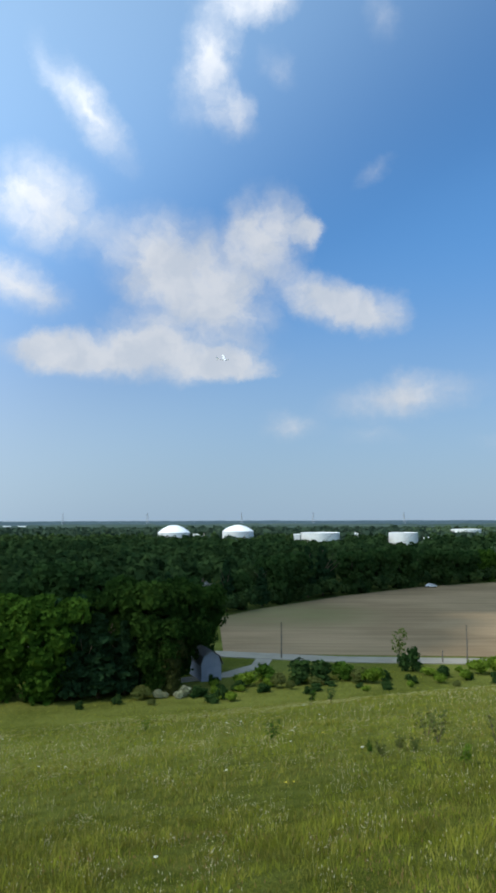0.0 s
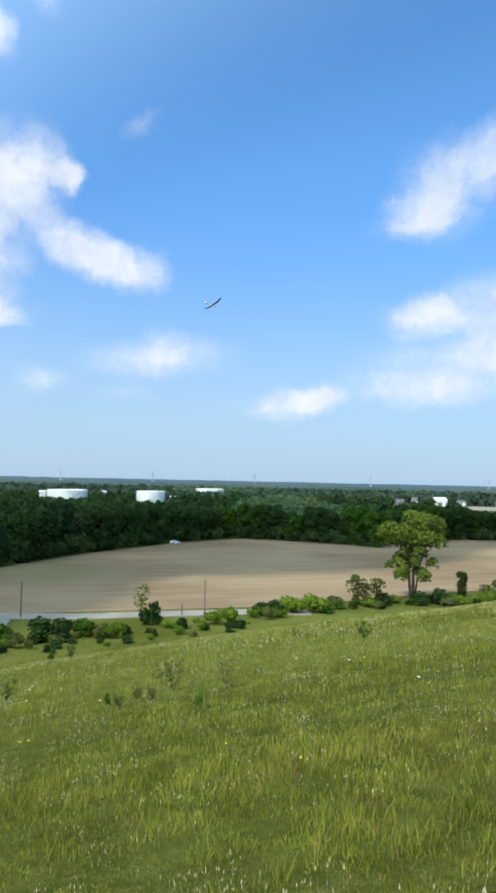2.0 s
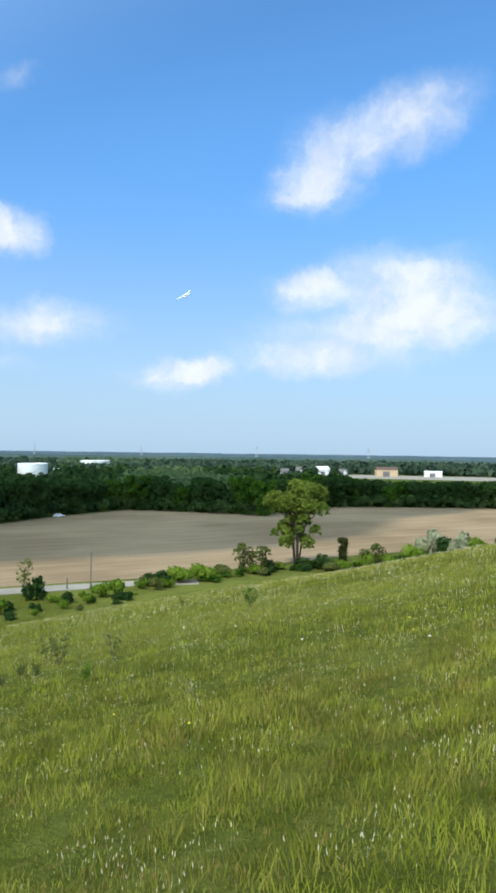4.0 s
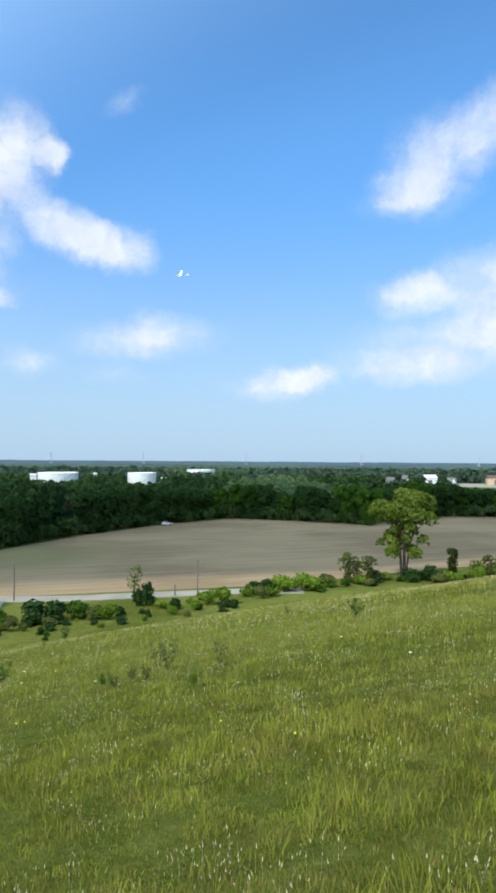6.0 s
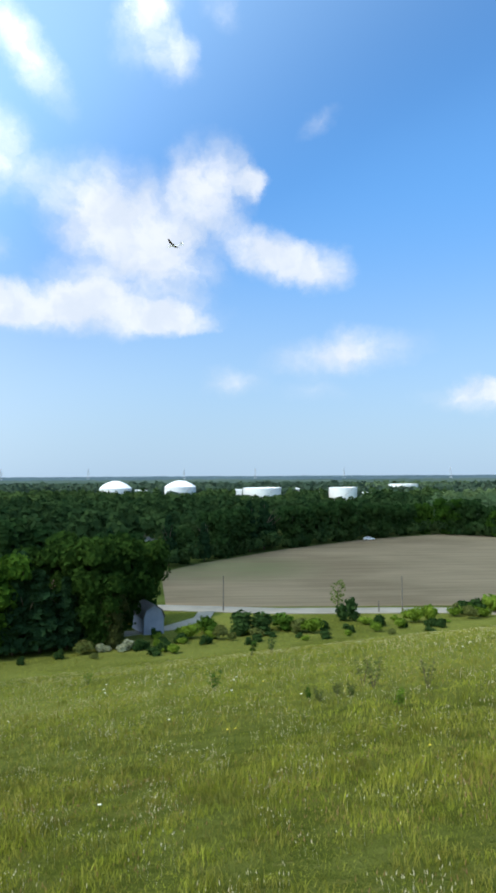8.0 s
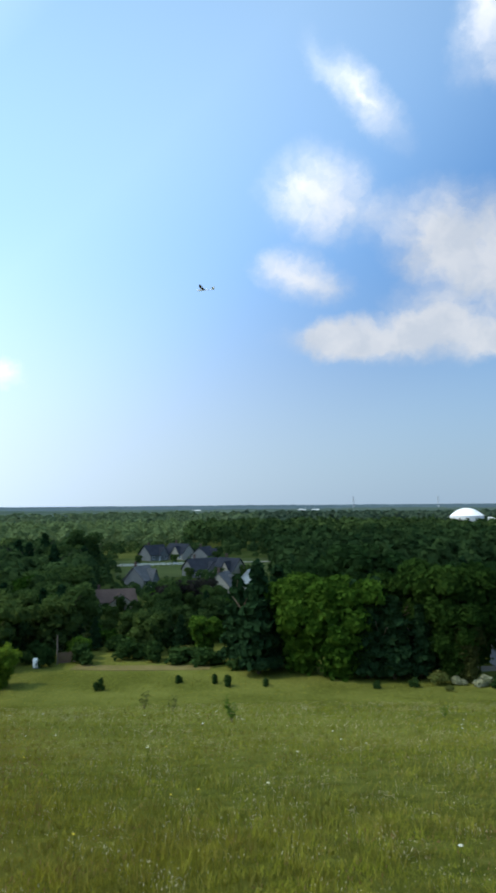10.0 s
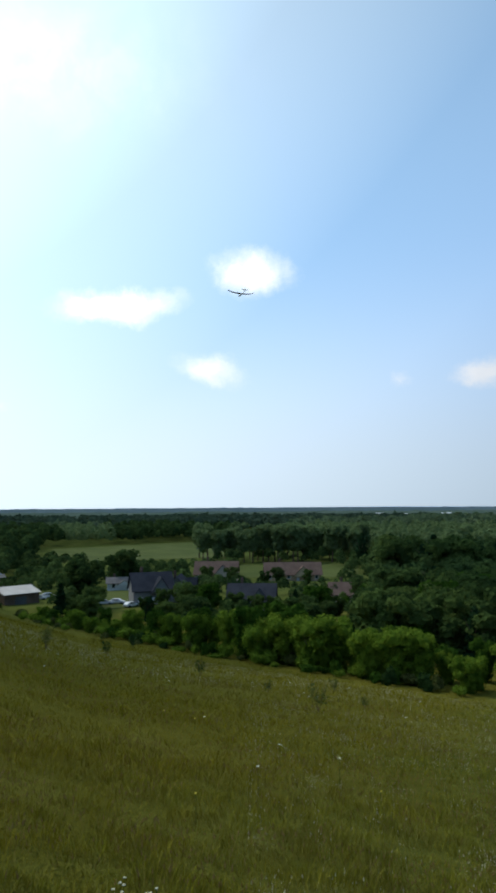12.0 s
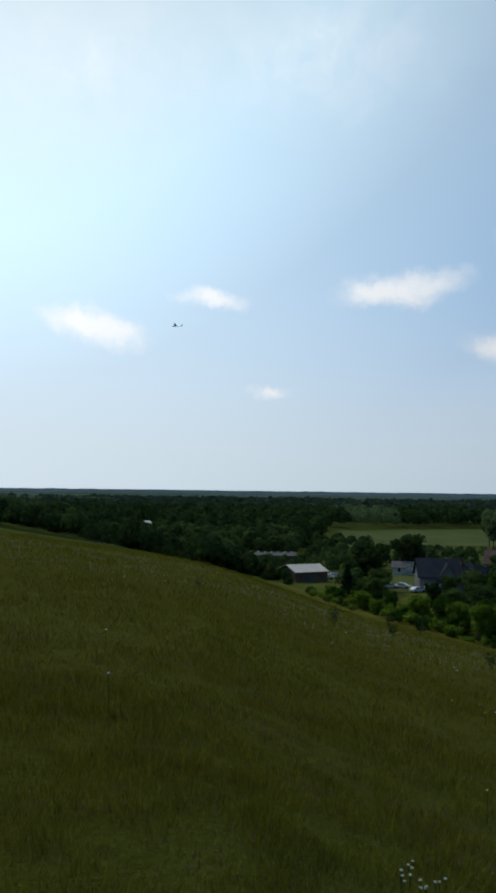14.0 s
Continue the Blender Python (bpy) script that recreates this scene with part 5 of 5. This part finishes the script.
# ---- meadow ----
def blades(name, seed, r0, r1, per_m2, height, width, mat, label, lean=0.7, az0=-50, az1=112, fade=None, clump=None):
    """Single bent grass blades, three triangles each, over a sector of the slope."""
    g = np.random.default_rng(seed)
    n = int(radians(az1 - az0) * (r1 * r1 - r0 * r0) / 2 * per_m2)
    r = np.sqrt(g.uniform(r0 * r0, r1 * r1, n))
    a = np.radians(g.uniform(az0, az1, n))
    x, y = -r * np.sin(a), r * np.cos(a)
    if fade:
        ok = g.uniform(0, 1, n) < np.interp(r, fade, [0, 1, 1, 0])
        x, y = x[ok], y[ok]
    z = np.array([ground_z(p, q) for p, q in zip(x, y)]) - 0.02
    ok = (z > 0.5) | (np.hypot(x, y) < 132)
    x, y, z = x[ok], y[ok], z[ok]
    n = len(x)
    # taller tufts with thin, low turf between them
    k = np.array([noise.noise(Vector((p * 2.3, q * 2.3, 4.2))) + 0.7 * noise.noise(Vector((p * 0.5, q * 0.5, 8.2))) for p, q in zip(x, y)])
    if clump:
        ok = np.array([noise.noise(Vector((p * clump, q * clump, seed))) for p, q in zip(x, y)]) + g.uniform(-0.12, 0.12, n) > 0.3
        x, y, z, k = x[ok], y[ok], z[ok], k[ok]
        n = len(x)
    h = height * g.uniform(0.5, 1.3, n) * np.clip(1.0 + 1.15 * k, 0.4, 1.7)
    t = g.uniform(0, 2 * np.pi, n)
    w = width * g.uniform(0.6, 1.4, n)
    sx, sy = np.cos(t) * w, np.sin(t) * w
    la = g.uniform(0, 2 * np.pi, n)
    l = h * lean * g.uniform(0.2, 1.6, n)
    lx, ly = np.cos(la) * l, np.sin(la) * l
    v = np.stack([np.stack([x - sx, y - sy, z], 1), np.stack([x + sx, y + sy, z], 1),
                  np.stack([x - sx * 0.7 + lx * 0.4, y - sy * 0.7 + ly * 0.4, z + h * 0.6], 1),
                  np.stack([x + sx * 0.7 + lx * 0.4, y + sy * 0.7 + ly * 0.4, z + h * 0.6], 1),
                  np.stack([x + lx, y + ly, z + h], 1)], 1).reshape(-1, 3)
    i = np.arange(n)[:, None] * 5
    f = np.concatenate([i + np.array([[0, 1, 3]]), i + np.array([[0, 3, 2]]), i + np.array([[2, 3, 4]])])
    return tagged(part(name, pydata(name, v, f, mat), None), label, "grass", kind="stuff")


def heads(name, seed, r0, r1, per_m2, height, size, mat, label, az0=-50, az1=112, clump=0.12, keep=0.05):
    """Pale heads on thin stalks."""
    g = np.random.default_rng(seed)
    n = int(radians(az1 - az0) * (r1 * r1 - r0 * r0) / 2 * per_m2)
    r = np.sqrt(g.uniform(r0 * r0, r1 * r1, n))
    a = np.radians(g.uniform(az0, az1, n))
    x, y = -r * np.sin(a), r * np.cos(a)
    k = np.array([noise.noise(Vector((p * clump, q * clump, seed))) for p, q in zip(x, y)])
    ok = k + g.uniform(-0.3, 0.3, n) > keep
    x, y = x[ok], y[ok]
    z = np.array([ground_z(p, q) for p, q in zip(x, y)])
    n = len(x)
    h = height * g.uniform(0.6, 1.3, n)
    lx, ly = g.normal(0, 0.14, n) * h, g.normal(0, 0.14, n) * h
    s = size * g.uniform(0.6, 1.4, n)
    t = g.uniform(0, 2 * np.pi, n)
    cx, cy = np.cos(t), np.sin(t)
    tip = np.stack([x + lx, y + ly, z + h], 1)
    e = np.stack([cx, cy, np.zeros(n)], 1) * (s * 0.2)[:, None]
    q = np.stack([-cy, cx, np.zeros(n)], 1) * (s * 0.2)[:, None]
    up = np.stack([lx, ly, h], 1) / np.sqrt(lx ** 2 + ly ** 2 + h ** 2)[:, None] * s[:, None]
    foot = np.stack([x, y, z], 1)
    th = np.stack([cx, cy, np.zeros(n)], 1) * 0.0006 * np.maximum(1.0, r0 / 5)
    v = np.stack([foot - th, foot + th, tip, tip - up * 0.2, tip + e + up * 0.4, tip + q + up * 0.4, tip - e + up * 0.4, tip - q + up * 0.4, tip + up * 1.7], 1).reshape(-1, 3)
    i = np.arange(n)[:, None] * 9
    tris = [(0, 1, 2), (3, 4, 5), (3, 5, 6), (3, 6, 7), (3, 7, 4), (8, 5, 4), (8, 6, 5), (8, 7, 6), (8, 4, 7)]
    f = np.concatenate([i + np.array([c]) for c in tris])
    return tagged(part(name, pydata(name, v, f, mat), None), label, "grass", kind="stuff")


blades("meadow_grass", 1, 3.0, 12, 1250, 0.10, 0.0030, M["grass"], "long green meadow grass on the slope", lean=0.5, fade=(2.9, 3.0, 5.5, 12))
blades("meadow_grass", 2, 5.5, 32, 150, 0.105, 0.0060, M["grass"], "long green meadow grass farther down", lean=0.5, fade=(5.5, 12, 16, 32))
blades("meadow_grass", 3, 16, 75, 19, 0.13, 0.015, M["grass"], "green meadow grass low on the slope", lean=0.5, fade=(16, 32, 42, 75))
blades("meadow_grass", 4, 42, 190, 3.0, 0.18, 0.040, M["grass"], "green meadow grass at the slope's foot", lean=0.5, fade=(42, 70, 170, 190))
blades("dry_grass", 11, 3.0, 14, 240, 0.075, 0.0024, M["hay"], "pale dry grass tufts in the meadow", lean=0.7, fade=(2.9, 3.0, 8, 14), clump=3.4)
blades("dry_grass", 12, 9, 45, 26, 0.10, 0.006, M["hay"], "pale dry grass tufts farther down the slope", lean=0.6, fade=(8, 14, 25, 45), clump=1.7)
heads("seed_heads", 5, 3.2, 11, 130, 0.12, 0.015, M["straw"], "pale dry grass seed heads over the meadow", az1=62, clump=1.9, keep=0.26)
heads("seed_heads", 6, 11, 30, 34, 0.13, 0.022, M["straw"], "pale dry grass seed heads farther down", az1=62, clump=0.9, keep=0.2)
heads("seed_heads", 7, 30, 90, 5.0, 0.22, 0.045, M["straw"], "pale seed heads low on the slope", clump=0.3, keep=0.16)
heads("reddish_grass", 15, 3.2, 12, 130, 0.13, 0.022, M["rust"], "reddish brown grass heads in the meadow", az0=38, clump=1.2, keep=0.12)
heads("reddish_grass", 17, 3.2, 9, 90, 0.10, 0.020, M["rust"], "reddish brown grass heads low in the meadow", az1=38, clump=1.4, keep=0.2)
heads("reddish_grass", 16, 12, 40, 18, 0.16, 0.034, M["rust"], "reddish brown grass heads farther down", az0=38, clump=0.3, keep=0.16)


def flower(place, mat, size, h, label, name):
    ob = thing(name, place, random.uniform(0, 360))
    part("stalk", rod(bmesh.new(), (0, 0, -0.03), (0.01, 0, h), 0.003, 0.002, 5), M["leaf"], ob)
    if mat == "petal":
        bm = bmesh.new()
        for k in range(11):
            t = 2 * math.pi * k / 11
            c, s = math.cos(t), math.sin(t)
            v = [bm.verts.new(p) for p in ((0.01 + c * size * 0.2, s * size * 0.2, h), (0.01 + c * size * 0.75 - s * size * 0.2, s * size * 0.75 + c * size * 0.2, h + 0.006),
                                           (0.01 + c * size, s * size, h - 0.002), (0.01 + c * size * 0.75 + s * size * 0.2, s * size * 0.75 - c * size * 0.2, h + 0.006))]
            bm.faces.new(v)
        part("petals", bm, M["petal"], ob)
        part("heart", lathe([(0, h + 0.012), (size * 0.22, h + 0.008), (size * 0.26, h), (0, h - 0.004)], 10), M["yolk"], ob).location = (0.01, 0, 0)
    else:
        part("bloom", lathe([(0, h + size), (size * 0.7, h + size * 0.6), (size, h + size * 0.1), (size * 0.5, h - size * 0.2), (0, h - size * 0.2)], 9), M[mat], ob)
    tagged(ob, label, "flower", "meadow flowers")


rng = random.Random(8)
for k in range(14):
    flower(at(70.8 + rng.gauss(0, 1.1), 4.55 + rng.gauss(0, 0.16)), "petal", 0.011, rng.uniform(0.05, 0.11), "white daisy with a yellow heart in the grass", "daisy")
for k in range(90):
    d = rng.uniform(5, 60)
    flower(at(rng.uniform(-46, 100), d), "petal", 0.012 + 0.0011 * d, rng.uniform(0.3, 0.42), "small white meadow flower", "daisy")
for k in range(18):
    d = rng.uniform(5, 20)
    flower(at(rng.uniform(-46, 70), d), "yolk", 0.007 + 0.0008 * d, rng.uniform(0.22, 0.34), "small yellow meadow flower", "buttercup")


def weed(az, d, h, dense, mat, label):
    """An upright wild plant with side twigs and small leaves."""
    g = random.Random(int(az * 100 + d))
    ob = thing("wild_plant", at(az, d, -0.05), 0)
    bm = bmesh.new()
    leaves = bmesh.new()
    for k in range(5):
        a = g.uniform(0, 6.28)
        b = Vector((math.cos(a) * 0.25 * h, math.sin(a) * 0.25 * h, h * g.uniform(0.7, 1.0)))
        rod(bm, (0, 0, 0), b, 0.008 * h, 0.003 * h, 5)
        for q in range(dense * 2):
            p = b * g.uniform(0.35, 1.0) + Vector((g.gauss(0, 0.07), g.gauss(0, 0.07), g.gauss(0, 0.05))) * h
            s = 0.065 * h * g.uniform(0.6, 1.3)
            t = Vector((g.gauss(0, 1), g.gauss(0, 1), g.gauss(0, 0.5))).normalized() * s
            o = t.cross(Vector((g.gauss(0, 1), g.gauss(0, 1), 1))).normalized() * s * 0.5
            leaves.faces.new([leaves.verts.new(c) for c in (p - t, p + o, p + t, p - o)])
    part("stem", bm, M["bark"], ob)
    part("leaves", leaves, M[mat], ob)
    tagged(ob, label, "plant", "wild plants in the meadow")


for az, d, h, dn, m in ((-14.4, 17.0, 0.87, 7, "leaf_olive"), (-18.6, 15.5, 0.74, 6, "leaf_olive"), (-13.6, 17.9, 0.71, 7, "leaf_olive"), (-10.2, 15.1, 0.37, 26, "leaf_olive"), (-11.5, 15.9, 0.42, 26, "leaf_olive"),
                        (-9.4, 15.8, 0.35, 22, "leaf_mid"), (-12.6, 15.5, 0.39, 22, "leaf_olive"), (-1.9, 21.9, 0.75, 12, "leaf_mid"), (-29.4, 23.5, 0.88, 12, "leaf_mid"), (-4.8, 71.1, 1.87, 12, "leaf_mid"),
                        (-6.4, 74.1, 1.70, 14, "leaf"), (-16.2, 12.8, 0.45, 18, "leaf_light"), (24.3, 46.2, 1.58, 14, "leaf_mid"), (31.1, 83.1, 2.21, 9, "leaf_olive"), (28.9, 68.5, 1.70, 9, "leaf_olive"),
) + (
                        (56.3, 27.7, 1.10, 12, "leaf_olive"), (55.1, 50.2, 1.08, 12, "leaf_olive"), (52.7, 36.6, 0.84, 10, "leaf_olive"), (65.5, 44.0, 1.13, 14, "leaf"), (77.3, 45.4, 1.48, 16, "leaf_olive"),
                        (72.7, 59.3, 1.49, 14, "leaf"), (70.7, 110.0, 2.38, 14, "leaf"), (60.2, 37.2, 0.69, 12, "leaf"), (-24.0, 39.9, 0.67, 12, "leaf_olive"), (8.0, 46.8, 0.94, 10, "leaf_mid"), (88.0, 33.2, 0.59, 10, "leaf_olive")):
    weed(az, d, h, dn, m, "sparse upright wild plant in the grass")


# ---- the model glider ----
def build_glider():
    ob = new("model_glider")
    body = part("fuselage", lathe([(0, -0.62), (0.012, -0.6), (0.016, -0.2), (0.035, 0.1), (0.05, 0.3), (0.045, 0.45), (0.02, 0.55), (0, 0.57)], 16), M["wing_white"], ob, "slim white fuselage")
    body.rotation_euler = (radians(-90), 0, 0)
    canopy = part("canopy", lathe([(0, 0), (0.03, 0.03), (0.035, 0.1), (0.02, 0.2), (0, 0.22)], 12), M["glass"], ob)
    canopy.rotation_euler, canopy.location = (radians(-90), 0, 0), (0, 0.28, 0.03)

    def panel(x0, z0, x1, z1, c0, c1, y0, y1, th=0.014):
        bm = bmesh.new()
        ends = []
        for x, z, c, y in ((x0, z0, c0, y0), (x1, z1, c1, y1)):
            prof = [(0.5, 0), (0.3, th), (-0.1, th * 0.8), (-0.5, 0), (-0.1, -th * 0.35), (0.3, -th * 0.4)]
            ends.append([bm.verts.new((x, y + p * c, z + q)) for p, q in prof])
        a, b = ends
        bm.faces.new(a)
        bm.faces.new(b[::-1])
        for i in range(6):
            j = (i + 1) % 6
            bm.faces.new((a[i], b[i], b[j], a[j]))
        bmesh.ops.recalc_face_normals(bm, faces=bm.faces)
        return bm

    for s in (1, -1):
        wing = part("wing", panel(0, 0.05, s * 0.62, 0.085, 0.24, 0.22, 0.12, 0.12), M["wing_white"], ob, "wing panel, white above and dark red below")
        tip = part("wing_tip", panel(s * 0.62, 0.085, s * 1.02, 0.20, 0.22, 0.12, 0.12, 0.10), M["wing_white"], wing, "upswept wing tip")
        for w in (wing, tip):
            w.data.materials.append(M["wing_dark"])
            for f in w.data.polygons:
                f.material_index = 1 if f.normal.z < 0.05 else 0
        part("tailplane", panel(0, 0.10, s * 0.27, 0.11, 0.14, 0.09, -0.56, -0.58, 0.008), M["wing_white"], ob)
    fin = bmesh.new()
    vs = []
    for x in (-0.006, 0.006):
        vs.append([fin.verts.new(p) for p in ((x, -0.46, 0.0), (x, -0.66, 0.0), (x, -0.68, 0.22), (x, -0.57, 0.22))])
    fin.faces.new(vs[0])
    fin.faces.new(vs[1][::-1])
    for i in range(4):
        fin.faces.new((vs[0][i], vs[1][i], vs[1][(i + 1) % 4], vs[0][(i + 1) % 4]))
    bmesh.ops.recalc_face_normals(fin, faces=fin.faces)
    part("fin", fin, M["wing_white"], ob)
    return tagged(ob, "radio-controlled model glider with dark wings flying", "glider")


GLIDER = build_glider()


def motions():
    # seconds, bearing, elevation, distance, heading against the line of sight (0 away, 90 to the left), climb, bank (left wing down)
    flight = [
        (0.0, 2.0, 12.7, 68, -80, 0, -28), (0.5, -2.8, 12.7, 68, -75, 0, -8), (1.0, -7.8, 12.9, 66, -58, 2, 16), (1.5, -12.0, 13.1, 66, -78, 2, 2),
        (2.0, -16.7, 13.7, 60, -45, 0, 18), (2.5, -20.5, 13.3, 57, -25, -2, 25), (3.0, -24.0, 11.9, 56, -8, -4, 32), (3.2, -24.9, 11.2, 57, 0, -4, 34),
        (4.2, -23.2, 12.6, 64, 50, 0, 30), (5.3, -18.4, 14.3, 66, 72, 2, 0), (5.5, -18.1, 13.9, 66, 76, 2, 4), (6.0, -15.2, 14.4, 66, 84, 2, 28), (6.5, -12.0, 15.0, 66, 86, 2, 28),
        (7.0, -8.0, 15.9, 63, 78, 3, 0), (7.5, -3.3, 16.9, 60, 64, 3, -11), (7.7, -1.7, 17.5, 59, 64, 2, -5), (8.7, 9.5, 17.8, 54, 80, 0, 0),
        (9.8, 23.0, 17.2, 50, 80, 0, 8), (10.0, 26.3, 16.9, 50, 76, 0, 8), (10.5, 35.9, 16.8, 49, 66, 2, 3), (11.0, 44.8, 17.7, 49, 52, 2, -13),
        (11.5, 54.2, 18.5, 50, 40, 0, -2), (12.0, 62.1, 16.8, 52, 24, -4, 0), (12.5, 70.4, 14.4, 55, 14, -4, -5), (13.0, 77.6, 12.9, 58, 24, -2, -3),
        (13.5, 85.0, 11.8, 66, 52, 0, 0), (14.0, 90.2, 12.8, 84, 84, 0, 6)]
    rows = []
    for t, az, el, d, head, climb, bank in flight:
        x = -d * math.cos(radians(el)) * math.sin(radians(az))
        y = d * math.cos(radians(el)) * math.cos(radians(az))
        z = EYE[2] + d * math.sin(radians(el))
        rows.append((t, pose(x, y, z) @ pose(0, 0, 0, 0, 0, az + head) @ pose(0, 0, 0, climb) @ pose(0, 0, 0, 0, -bank)))
    walk(GLIDER, rows)
    # the cloud drifts slowly towards the slope
    c = WOOD_CLOUD.location.copy()
    walk(WOOD_CLOUD, [(0, pose(c.x, c.y, c.z)), (14, pose(c.x + 20, c.y - 118, c.z))])
    c = TOWN_SHADE_CLOUD.location.copy()
    walk(TOWN_SHADE_CLOUD, [(0, pose(c.x, c.y, c.z)), (14, pose(c.x + 13, c.y - 36, c.z))])
    c = FIELD_CLOUD.location.copy()
    walk(FIELD_CLOUD, [(0, pose(c.x, c.y, c.z)), (14, pose(c.x - 110, c.y + 10, c.z))])
    # the added cloud slides over the slope and darkens it towards the end
    c = HILL_SHADE_CLOUD.location.copy()
    walk(HILL_SHADE_CLOUD, [(0, pose(c.x - 250, c.y + 28, c.z)), (14, pose(c.x, c.y, c.z))])


motions()
